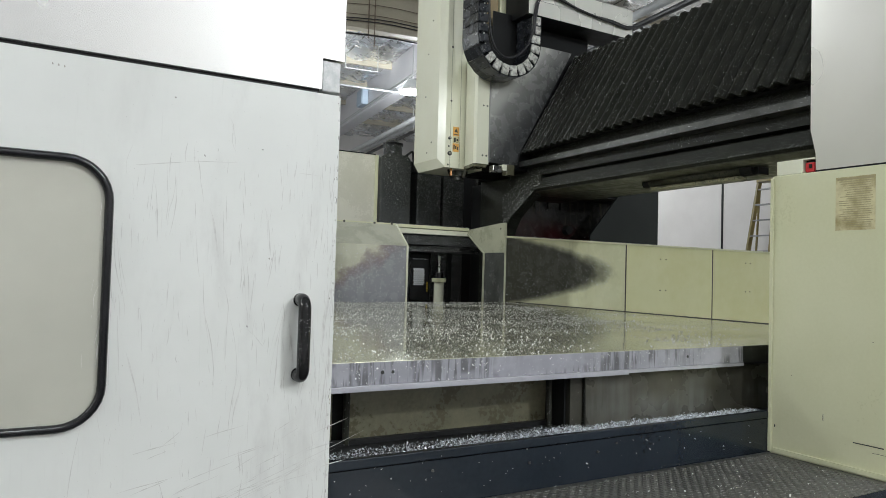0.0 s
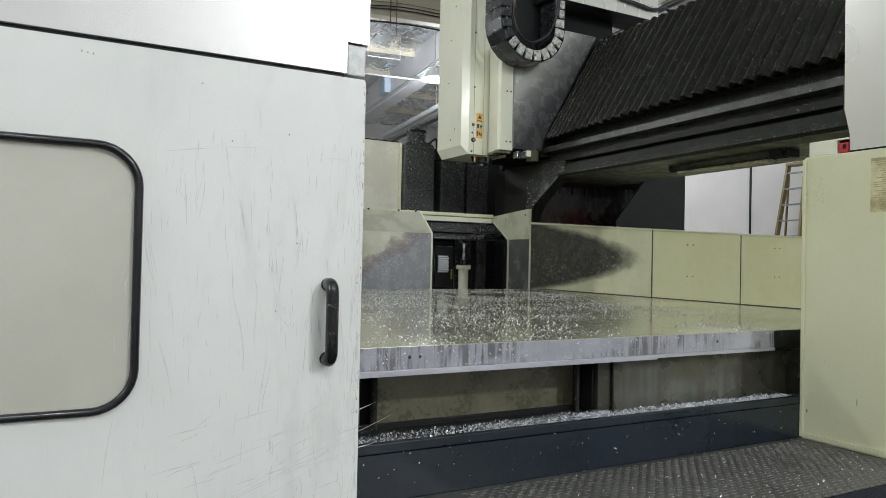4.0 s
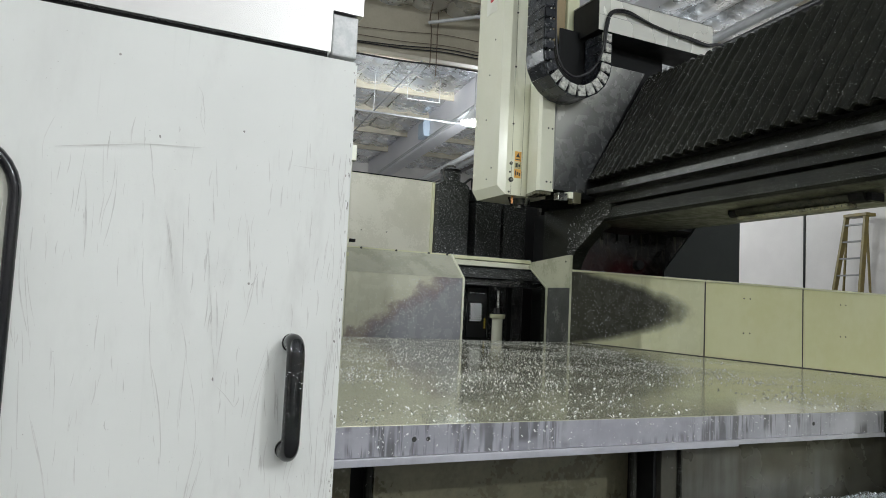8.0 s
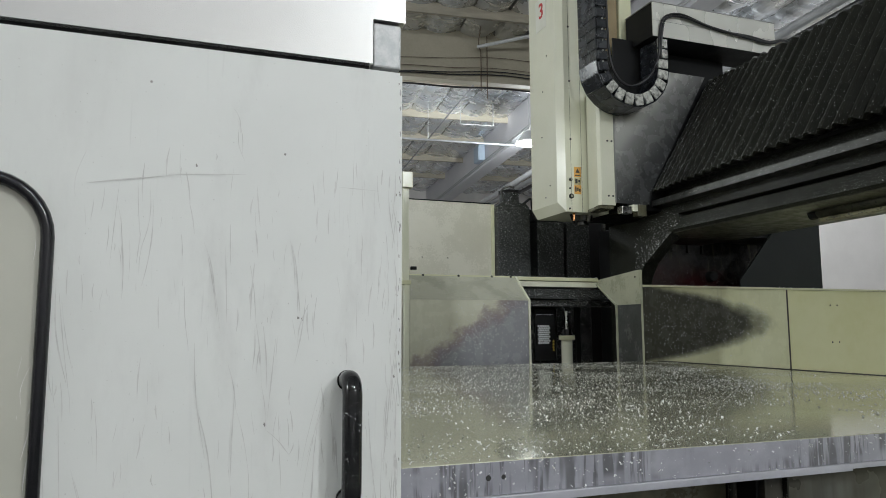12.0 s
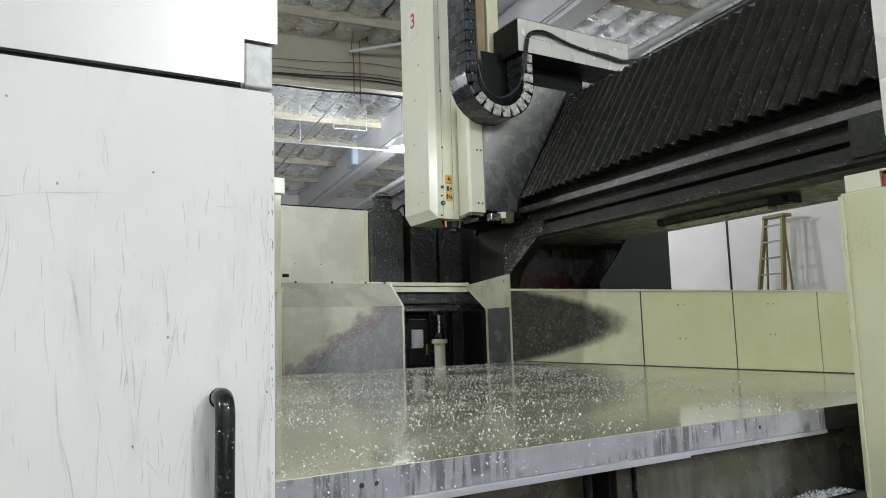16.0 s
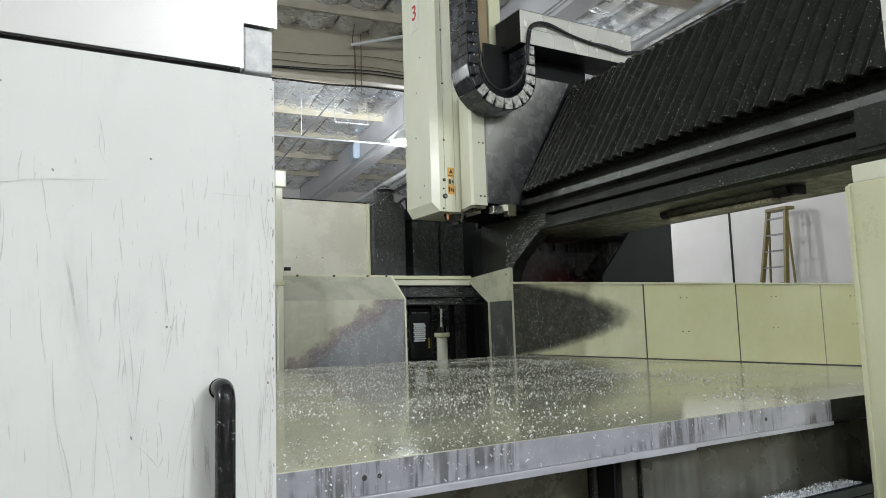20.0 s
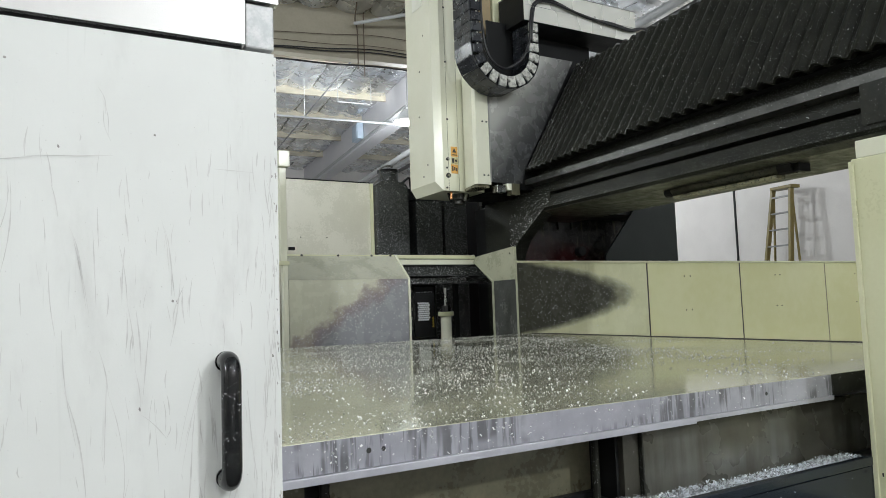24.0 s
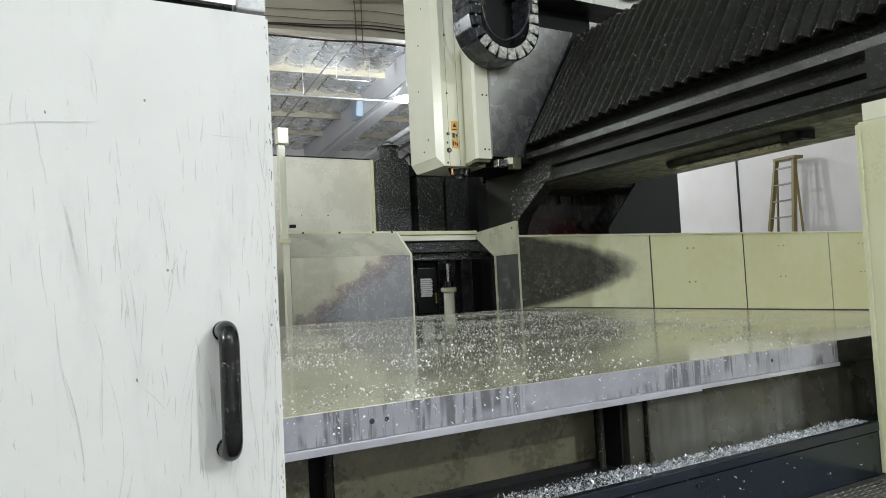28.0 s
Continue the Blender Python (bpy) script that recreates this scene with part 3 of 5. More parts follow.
part("crossbar", rod(hall(4.1, 14.14, 6.2), hall(4.88, 14.15, 6.2), 0.012, 8), PIPE_WHITE, rack)
for dz, r, m, sagging in ((5.72, 0.016, CABLE, 0.02), (5.99, 0.011, CABLE, 0.06), (6.02, 0.010, CABLE, 0.09), (6.12, 0.006, CABLE_BROWN, 0.05), (6.27, 0.006, CABLE_BROWN, 0.10)):
    pts = [hall(u, 10.62 if dz > 5.8 else 10.45, dz - sagging * math.sin((u + 1) * 0.9) + 0.012 * math.sin(u * 3.7)) for u in np.arange(-2.0, 5.61, 0.25)]
    part("wall_cable", tube(pts, r, sides=6), m, None, "slack cable strung along the header beam", "cable", smooth=True)
part("conduit", tube(curve_through([hall(3.55, 10.64, 5.75), hall(3.55, 10.64, 6.4), hall(3.5, 10.6, 6.62), hall(3.42, 10.2, 6.75)]), 0.011, sides=8), CABLE_BROWN, None, "dark drop conduit on the header beam", "conduit", smooth=True)
part("conduit", rod(hall(3.66, 10.62, 5.6), hall(3.66, 10.62, 6.8), 0.010, 8), CABLE_BROWN, None, "dark drop conduit on the header beam", "conduit")
jb = thing("junction_box", hall(5.55, 17.5, 6.15), "pale blue junction box on the roof girder", "box")
part("case", hall_box(5.44, 5.615, 17.2, 17.75, 6.16, 6.6, 0.015), BOX_BLUE, jb)
part("lid", hall_box(5.425, 5.44, 17.24, 17.71, 6.2, 6.56, 0.006), BOX_BLUE, jb)
part("conduit", tube(curve_through([hall(5.5, 17.5, 6.6), hall(5.5, 17.4, 6.8), hall(5.45, 17.0, 6.86)]), 0.025, sides=8), PIPE_WHITE, jb)


def high_bay(u, v):
    c = hall(u, v, LAMP_Z)
    t = thing("high_bay_lamp", c, "white hanging high-bay lamp, switched on", "lamp", "lamps under the roof")
    bm = bmesh.new()
    bmesh.ops.create_cone(bm, segments=24, radius1=0.30, radius2=0.10, depth=0.26, matrix=Matrix.Translation(c + Vector((0, 0, 0.17))))
    part("shade", bm, PIPE_WHITE, t, smooth=False)
    bm = bmesh.new()
    bmesh.ops.create_cone(bm, cap_ends=True, segments=24, radius1=0.295, radius2=0.295, depth=0.03, matrix=Matrix.Translation(c + Vector((0, 0, 0.028))))
    part("lens", bm, GLOW, t)
    part("stem", rod(c + Vector((0, 0, 0.3)), hall(u, v, 6.97), 0.012, 8), PIPE_WHITE, t)


for lu, lv, power in HALL_LAMPS:
    high_bay(lu, lv)


def ladder():
    t = thing("stepladder", hall(10.9, 8.6, 0), "tall yellow fibreglass stepladder against the wall", "ladder")
    lean = lambda z: 11.05 - 0.3 * (1 - z / 3.5)
    mid = lambda z: 8.46 + 0.06 * (3.5 - z)
    half = lambda z: 0.20 + 0.053 * (3.5 - z)
    for s in (-1, 1):
        bm = bmesh.new()
        for a, b in ((0, 3.5),):
            pts = []
            for z in (a, b):
                u, v = lean(z), mid(z) + s * half(z)
                pts += [bm.verts.new(hall(u + du, v + dv, z)) for du, dv in ((-0.045, -0.024), (0.045, -0.024), (0.045, 0.024), (-0.045, 0.024))]
            for i in range(4):
                bm.faces.new((pts[i], pts[(i + 1) % 4], pts[4 + (i + 1) % 4], pts[4 + i]))
            bm.faces.new(pts[:4]), bm.faces.new(pts[4:])
        bmesh.ops.recalc_face_normals(bm, faces=bm.faces[:])
        part("rail", bm, FIBREGLASS, t)
        part("back_rail", tube([hall(11.33, 8.70 + s * 0.40, 0), hall(11.14, 8.53 + s * 0.20, 3.45)], 0.024, sides=6), FIBREGLASS, t)
    for k in range(1, 12):
        z = 0.305 * k
        part("tread", hall_box(lean(z) - 0.04, lean(z) + 0.04, mid(z) - half(z), mid(z) + half(z), z - 0.025, z), LADDER_METAL, t)
    part("top_cap", hall_box(10.97, 11.2, 8.43 - 0.24, 8.43 + 0.24, 3.48, 3.54, 0.01), FIBREGLASS, t)


ladder()

# ---- front of the machine: sliding door and covers ----
WINDOW = rounded_loop(-1.35, -0.2255, 1.230, 1.742, 0.078)
door = thing("sliding_door", (-0.8, 0.02, 0.35), "scuffed white sliding machine door with window", "door")
part("leaf", wall_with_hole(-2.0, 0.243, 0.35, 1.941, 0.0, 0.045, WINDOW), DOOR_PAINT, door)
part("edge_fold", box(0.2435, 0.2475, 0.004, 0.045, 0.352, 1.938), DOOR_PAINT, door)
part("gasket", tube([(x, -0.003, z) for x, z in WINDOW], 0.0082, sides=8, closed=True, flat=(0, 1, 0)), RUBBER, door, "black rubber window gasket", smooth=True)
part("window_pane", prism(rounded_loop(-1.355, -0.2205, 1.225, 1.747, 0.082), "y", 0.003, 0.009), PANE, door, "milky scratched plastic window")
grip = [(0.165, 0.0, 1.474), (0.165, -0.018, 1.4755), (0.165, -0.028, 1.472), (0.165, -0.035, 1.462), (0.165, -0.037, 1.448), (0.165, -0.037, 1.39), (0.165, -0.037, 1.335), (0.165, -0.035, 1.322), (0.165, -0.028, 1.312), (0.165, -0.018, 1.3085), (0.165, 0.0, 1.31)]
handle = part("handle", tube(curve_through(grip, 4), 0.0140, sides=16, flat=(1, 0, 0)), PLASTIC, door, "glossy black bar handle with chips", smooth=True)
for z in (1.474, 1.31):
    part("collar", rod((0.165, 0.0, z), (0.165, -0.004, z), 0.0150, 16), PLASTIC, handle)


def door_scratches():
    r = random.Random(11)
    verts, faces = [], []

    def stroke(x, z, dx, dz, w, bend=0.0):
        k, n = len(verts), 7
        lift = -0.0002 - 1e-6 * (k // 14)
        for i in range(n):
            s = i / (n - 1)
            cx, cz = x + dx * s + bend * math.sin(s * math.pi), z + dz * s + 0.4 * bend * math.sin(s * 5)
            l = math.hypot(dx, dz)
            ww = 1.45 * w * (0.25 + math.sin(s * math.pi)) * r.uniform(0.5, 1.1)
            verts.extend([(cx - dz / l * ww, lift, cz + dx / l * ww), (cx + dz / l * ww, lift, cz - dx / l * ww)])
        faces.extend([(k + 2 * i, k + 2 * i + 1, k + 2 * i + 3, k + 2 * i + 2) for i in range(n - 1)])

    for _ in range(300):
        x = 0.238 - 0.45 * r.random() ** 2.6
        z = r.uniform(0.95, 1.80)
        length = r.uniform(0.008, 0.06) if r.random() < 0.85 else r.uniform(0.06, 0.12)
        stroke(x, z, r.uniform(-0.012, 0.012) * length * 10, -length, r.uniform(0.0002, 0.0007), r.uniform(-0.002, 0.002))
    for _ in range(160):
        x = 0.238 - 0.5 * r.random() ** 1.3
        z = r.uniform(0.95, 1.72)
        length = r.uniform(0.004, 0.035)
        stroke(x, z, r.uniform(-0.2, 0.2) * length, -length, r.uniform(0.0001, 0.0003), r.uniform(-0.001, 0.001))
    for _ in range(26):
        x = 0.23 - 0.5 * r.random()
        z = r.uniform(1.05, 1.86)
        lean = r.choice((-1, 1)) * r.uniform(0.02, 0.22)
        length = r.uniform(0.05, 0.17)
        for k in range(r.randint(1, 3)):
            stroke(x + 0.004 * k, z - 0.012 * k, lean * length, -length * r.uniform(0.6, 1.0), r.uniform(0.0002, 0.0006), r.uniform(-0.006, 0.006))
    for dz in (0.0, 0.02, 0.055):
        stroke(-0.14 + 2 * dz, 0.985 + dz, 0.36, 0.135, 0.0004, 0.004)
        stroke(-0.02, 1.0 + dz, 0.24, 0.10, 0.0003, -0.003)
    for _ in range(26):
        x, z = r.uniform(-0.2, 0.23), r.uniform(1.02, 1.2)
        stroke(x, z, r.uniform(0.03, 0.10), r.uniform(0.01, 0.035), 0.0006, 0.002)
    stroke(-0.184, 1.739, 0.105, 0.018, 0.0006, 0.001)
    stroke(-0.085, 1.757, 0.102, 0.008, 0.0004, 0.001)
    stroke(-0.063, 1.764, 0.007, -0.045, 0.0006, 0.001)
    stroke(-0.057, 1.72, 0.008, -0.043, 0.0005, 0.001)
    stroke(0.15, 1.755, 0.06, -0.002, 0.0004)
    for cx, pts in ((0.06, ((0.025, 1.64), (0.035, 1.56), (0.045, 1.47), (0.052, 1.41), (0.085, 1.375), (0.09, 1.392))), (0.02, ((0.0, 1.5), (0.012, 1.44), (0.03, 1.36), (0.03, 1.30)))):
        for (a, b), (c, d) in zip(pts, pts[1:]):
            stroke(a, b, c - a, d - b, 0.0004, 0.002)
    loose("scratches", verts, faces, surface("grey_scuff", (0.67, 0.665, 0.645), (0.56, 0.555, 0.535), 0.5, 0.1, scale=30, bump=0), "thin grey scratches", parent=door)
    verts, faces = [], []
    for x, z in ((-0.112, 1.887), (-0.333, 1.919), (-0.323, 1.918), (-0.313, 1.917), (0.07, 1.80), (-0.05, 1.775), (0.093, 1.565), (0.099, 1.564), (0.236, 1.752), (0.05, 1.42), (0.238, 1.60), (0.234, 1.48)):
        stroke(x, z, 0.0012, -r.uniform(0.003, 0.006), 0.0011)
    for _ in range(34):
        z = r.uniform(1.0, 1.93)
        stroke(0.2435 - 0.004 * r.random() ** 2, z, 0.0004, -r.uniform(0.003, 0.012), r.uniform(0.0003, 0.0007))
    loose("paint_chips", verts, faces, surface("bare_metal_chip", (0.24, 0.235, 0.225), (0.42, 0.40, 0.375), 0.5, 0.1, scale=40, bump=0), "small dark chips in the paint", parent=door)


door_scratches()
cover = thing("upper_cover", (-0.8, 0.02, 1.96), "shiny stainless cover panel above the door", "cover panel")
part("sheet", prism([(-2.0, 1.9495), (0.1985, 1.9495), (0.1985, 2.0205), (0.2505, 2.0205), (0.2505, 3.4), (-2.0, 3.4)], "y", -0.004, 0.04), STAINLESS, cover)
part("corner_block", box(0.2005, 0.2445, 0.001, 0.045, 1.947, 2.0175, 0.003), surface("scuffed_grey_block", (0.34, 0.35, 0.355), (0.54, 0.545, 0.54), 0.45, 0.1, 0.3, scale=45, fine=220), cover, "scuffed grey corner block")
part("seal_strip", box(-2.0, 0.196, 0.008, 0.035, 1.9415, 1.9492), RUBBER, cover, "black sealing strip")
part("enclosure_side", box(-2.1, -2.0, 0.0, 4.2, 0.0, 3.4), CREAM, None, "cream side wall of the machine enclosure", "enclosure wall", "structure")

# ---- front of the machine: right-hand cabinet ----
cab = thing("side_cabinet", (2.35, 0, 0), "cream cabinet beside the loading opening", "cabinet")
part("body", box(2.076, 2.75, -0.25, 0.178, 0.0, 1.944, 0.004), CREAM, cab)
part("edge_strip", box(2.068, 2.076, 0.168, 0.182, 0.907, 1.936, 0.003), CREAM, cab)
part("front_panel", box(2.085, 2.75, -0.2535, -0.25, 0.9, 1.93), HALL_PAINT, cab, "pale front panel")
part("foot_strip", box(2.068, 2.076, -0.25, 0.16, 0.907, 0.925), CREAM, cab)
for y, z, dy, dz in ((-0.235, 1.005, 0.10, 0.010), (0.155, 1.0, 0.004, 0.03), (-0.03, 1.06, 0.002, 0.06), (-0.2, 1.35, 0.003, 0.005), (-0.248, 0.985, 0.05, 0.003), (0.09, 1.20, 0.003, 0.004)):
    part("scrape", box(2.0752, 2.076, y, y + dy, z, z + dz * 0.35), INK, cab, "dark scrape mark")
plate = part("instruction_label", box(2.0745, 2.076, -0.203, -0.068, 1.728, 1.913), STICKER_TAN, cab, "faded tan printed instruction label")
lr = random.Random(5)
for k in range(22):
    z = 1.738 + k * 0.0075
    y0, y1 = -0.197 + lr.random() * 0.012, -0.075 - lr.random() * 0.035
    part("text_bar", box(2.0739, 2.0745, y0, y1, z, z + 0.0022), INK_TAN, plate)
part("title_bar", box(2.0739, 2.0745, -0.198, -0.074, 1.902, 1.910), INK_TAN, plate)
sign = part("notice_sign", box(2.09, 2.27, -0.2555, -0.2535, 1.80, 1.925), STICKER_WHITE, cab, "white notice sign with black marks")
for k in range(46):
    x, z = 2.092 + lr.random() * 0.16, 1.804 + lr.random() * 0.112
    part("mark_bar", box(x, x + lr.uniform(0.006, 0.016), -0.2561, -0.2555, z, z + lr.uniform(0.002, 0.007)), INK, sign)
for z in (1.725, 1.652):
    s2 = part("warning_sign", box(2.088, 2.27, -0.2553, -0.2535, z, z + 0.07), STICKER_TAN, cab, "small tan warning sign with orange corner")
    part("symbol", box(2.09, 2.115, -0.2559, -0.2553, z + 0.048, z + 0.066), ORANGE, s2)
    part("text_bar", box(2.125, 2.25, -0.2559, -0.2553, z + 0.03, z + 0.036), INK, s2)
COVER_FRONT = surface("blue_grey_sheet", (0.27, 0.275, 0.315), (0.34, 0.345, 0.385), 0.35, 0.1, 0.3, scale=2, fine=40)
top = thing("cabinet_cover", (2.4, -0.1, 1.95), "stainless cover standing on the cream cabinet", "cover panel")
part("sheet", prism([(-0.235, 1.95), (0.010, 1.95), (0.012, 2.01), (0.032, 2.10), (0.036, 3.6), (-0.235, 3.6)], "x", 2.082, 2.75), STAINLESS_WARM_REFLECTION, top)
part("front_sheet", box(2.084, 2.75, -0.2385, -0.235, 1.952, 3.6), COVER_FRONT, top, "blue-grey front sheet")
part("base_seam", box(2.079, 2.083, -0.236, 0.010, 1.9445, 1.950), BLACK, top)
sw = thing("switch_box", (2.1, 0.08, 1.944), "small cream box with a red safety switch", "switch")
part("case", box(2.079, 2.19, 0.058, 0.163, 1.9445, 1.998, 0.003), CREAM_PALE, sw)
part("end_case", box(2.100, 2.19, 0.014, 0.0575, 1.9445, 1.998), BLACK, sw)
part("frame", box(2.079, 2.10, 0.014, 0.0575, 1.9925, 1.998), CREAM_PALE, sw)
part("red_key", box(2.084, 2.10, 0.018, 0.052, 1.947, 1.982, 0.003), RED_SWITCH, sw, "red plastic safety key")
part("key_slot", box(2.080, 2.084, 0.026, 0.036, 1.960, 1.975), BLACK, sw)

# ---- step and sill ----
step = thing("tread_step", (0.8, -0.05, 0), "dark step topped with diamond tread plate", "step")
part("tread_sheet", box(-0.6, 2.066, -0.288, 0.178, 0.896, 0.9045), TREAD, step, "oily diamond tread plate")
part("front_skirt", box(-0.6, 2.066, -0.292, -0.288, 0.74, 0.9045), NAVY, step)
part("base", box(-0.55, 2.05, -0.27, 0.17, 0.0, 0.896), BLACK, step)


def lug_mesh(turned):
    ca, sa = (0, 1) if turned else (1, 0)
    verts = []
    for l, w, h in ((-1, 0, 0), (0, -1, 0), (1, 0, 0), (0, 1, 0), (-0.55, 0, 1), (0, -0.45, 1), (0.55, 0, 1), (0, 0.45, 1)):
        lx, wy = l * 0.0105, w * 0.0042
        verts.append((lx * ca - wy * sa, lx * sa + wy * ca, h * 0.0024))
    return verts, [(0, 1, 5, 4), (1, 2, 6, 5), (2, 3, 7, 6), (3, 0, 4, 7), (4, 5, 6, 7)]


def tread_lugs():
    """The lugs along the front edge are pieces of their own; the rest is one sheet of them."""
    shapes = [lug_mesh(False), lug_mesh(True)]
    single = []
    for verts, faces in shapes:
        me = bpy.data.meshes.new("tread_lug")
        me.from_pydata(verts, [], faces)
        me.materials.append(TREAD_LUG)
        single.append(me)
    joined, joined_faces = [], []
    c = 0.0172
    for i in range(int(1.44 / c)):
        for j in range(int(0.455 / c)):
            at = Vector((0.615 + i * c, -0.282 + j * c, 0.9042))
            k = 0 if (i + j) % 2 else 1
            if i < 42 and j < 7:
                lug = new("tread_lug", single[k])
                lug.location = at
                attach(lug, step)
                continue
            n = len(joined)
            joined.extend(at + Vector(v) for v in shapes[k][0])
            joined_faces.extend(tuple(n + q for q in f) for f in shapes[k][1])
    loose("tread_pattern", joined, joined_faces, TREAD_LUG, "raised worn tread lugs", parent=step)


tread_lugs()
sill = thing("front_sill", (0, 0.2, 0), "dark blue sill under the loading opening", "sill")
part("face", box(-2.0, 2.075, 0.1825, 0.2, 0.0, 1.027), NAVY, sill)
part("top_flange", box(-2.0, 2.075, 0.179, 0.2, 1.030, 1.056, 0.003), NAVY, sill)
part("ledge", box(-2.0, 2.4, 0.2, 0.46, 1.020, 1.036), BLACK, sill, "black chip ledge")
for x, z in ((1.22, 0.99), (1.30, 1.01), (0.62, 1.0), (0.95, 0.985)):
    screw(sill, x, 0.1825, z, 0.004)

# ---- the table ----
bed = thing("machine_bed", (1, 1.8, 0), "grimy machine bed under the table", "machine bed")
part("casting", box(-2.0, 3.2, 0.50, 3.4, 0.0, 1.212), BLACK, bed)
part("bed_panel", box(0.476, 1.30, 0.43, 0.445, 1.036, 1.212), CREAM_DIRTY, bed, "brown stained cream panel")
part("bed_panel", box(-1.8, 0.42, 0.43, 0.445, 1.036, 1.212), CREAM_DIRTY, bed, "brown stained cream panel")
part("bed_panel", box(1.274, 2.5, 0.302, 0.314, 1.036, 1.212), HAZED, bed, "grey steel panel with painted reflected haze")
part("panel_fold", box(1.268, 1.273, 0.300, 0.43, 1.036, 1.212), BEAM_GREY, bed)
part("corner_post", box(1.214, 1.267, 0.312, 0.44, 1.036, 1.212, 0.003), POST_BROWN, bed)
part("post_gap", box(1.204, 1.213, 0.330, 0.429, 1.036, 1.212), BLACK, bed)
part("drain_tube", rod((1.172, 0.37, 1.036), (1.172, 0.37, 1.212), 0.010, 10), BEAM_GREY, bed)
part("drain_tube", rod((0.452, 0.40, 1.036), (0.452, 0.40, 1.212), 0.010, 10), BEAM_GREY, bed)
part("foot_rail", box(0.3, 1.20, 0.395, 0.415, 1.036, 1.050), BLACK, bed)
table = thing("work_table", (1, 1.9, 1.19), "large ground steel work table strewn with chips", "machine table")
part("tabletop", box(-1.9, 3.42, 0.268, 3.63, 1.2295, 1.2925, 0.0015), TABLE_TOP, table)
# Dark strip puts the shade on the table edge's right end into colour.
part("shaded_end_bar", box(2.036, 3.42, 0.2668, 0.2678, 1.2295, 1.2915), BEAM_GREY, table, "end of the table edge, coloured dark for shade")
for a, b in ((-1.9, 0.735), (0.736, 1.43), (1.432, 1.735), (1.736, 2.035)):
    part("edge_bar", box(a, b, 0.2665, 0.2678, 1.2295, 1.2912), TABLE_EDGE, table, "milled steel edge with upright streaks")
part("lip", box(-1.9, 1.427, 0.258, 0.30, 1.2125, 1.2285, 0.0015), TABLE_LIP, table)
part("lip", box(1.429, 2.035, 0.261, 0.30, 1.2165, 1.2285, 0.0015), TABLE_LIP, table)
for x, r in ((0.50, 0.0056), (0.532, 0.0048), (1.725, 0.0055)):
    part("bolt_hole", rod((x, 0.2664, 1.262), (x, 0.2662, 1.262), r, 12), INK, table)

part("edge_rim", box(3.402, 3.424, 0.27, 3.63, 1.2865, 1.2965), SEAM_DIRT, table, "dark grimy rim strip")

# ---- guard wall behind the table ----
guard = thing("guard_wall", (6, 3.67, 0), "cream enamelled splash guard wall with seams", "guard wall")
SEAMS = [3.287, 4.757, 6.04, 7.46, 8.9, 10.2]
for i, (a, b) in enumerate(zip(SEAMS, SEAMS[1:])):
    part("guard_panel", box(a + 0.009, b - 0.009, 3.650, 3.668, 0.2, 1.868, 0.002), WALL_PATCH if i == 0 else GUARD_CREAM, guard, "cream panel with a dark rounded patch" if i == 0 else "")
    part("panel_edge", box(b - 0.009, b + 0.009, 3.652, 3.666, 0.2, 1.868), SEAM_DIRT if i != 2 else TUBE_CREAM, guard)
    for dx in (-0.04, 0.04):
        for z in (1.42, 1.74):
            if i:
                screw(guard, (a + b) / 2 - 0.12 + dx, 3.650, z, 0.007)
part("backing", box(3.29, 10.2, 3.668, 3.69, 0.0, 1.866), CREAM, guard)
part("top_flange", box(3.287, 10.2, 3.632, 3.70, 1.868, 1.884, 0.003), CREAM, guard)
GUSSET = surface("dull_cream_enamel", (0.46, 0.465, 0.345), (0.54, 0.545, 0.415), 0.3, 0.08, scale=5, fine=60, flecks=(110, 0.08, 0.22))
cheek = thing("side_cheek", (3.28, 3.8, 0), "cream gusset plate beside the tool opening", "gusset")
part("gusset", prism([(3.645, 1.735), (3.645, 2.0), (3.66, 2.003), (4.30, 1.955), (3.955, 1.735)], "x", 3.268, 3.283), GUSSET, cheek)
part("lower_sheet", prism([(3.645, 0.0), (3.645, 1.734), (3.955, 1.734), (3.955, 0.0)], "x", 3.270, 3.281), surface("dull_grey_sheet", (0.07, 0.074, 0.072), (0.115, 0.12, 0.115), 0.24, 0.08, scale=4), cheek, "dull grey metal sheet")
part("front_trim", box(3.274, 3.2865, 3.634, 3.646, 0.0, 2.0), GUSSET, cheek)
part("rear_trim", prism([(3.955, 0.0), (3.955, 1.735), (4.30, 1.955), (4.318, 1.955), (3.972, 1.73), (3.972, 0.0)], "x", 3.258, 3.284), GUSSET, cheek)
screw(cheek, 3.268, 3.70, 1.95, 0.008, "x")
back = thing("rear_guard", (2, 4.0, 0), "cream rear guard panel with sloping top", "guard wall")
part("panel", box(1.50, 2.475, 4.0, 4.015, 0.0, 1.766), PANEL_STAIN_REFLECTION, back, "cream panel with reddish coolant stain over a painted grey-blue reflection")
part("slope", prism([(4.0, 1.767), (4.24, 1.964), (4.255, 1.958), (4.013, 1.762)], "x", 1.50, 2.475), PANEL_SPECKLED, back, "speckled sloping strip")
part("top_rail", box(1.50, 2.475, 4.24, 4.27, 1.958, 1.976), CREAM, back)
part("edge_trim", prism([(3.99, 0.0), (3.99, 1.77), (4.235, 1.974), (4.262, 1.974), (4.02, 1.765), (4.02, 0.0)], "x", 2.475, 2.492), CREAM_PALE, back)
for x in (1.68, 1.98, 2.27, 2.44):
    screw(back, x, 4.24, 1.968, 0.010)
lintel = thing("opening_lintel", (2.9, 4.3, 1.9), "cream lintel over the tool opening", "lintel")
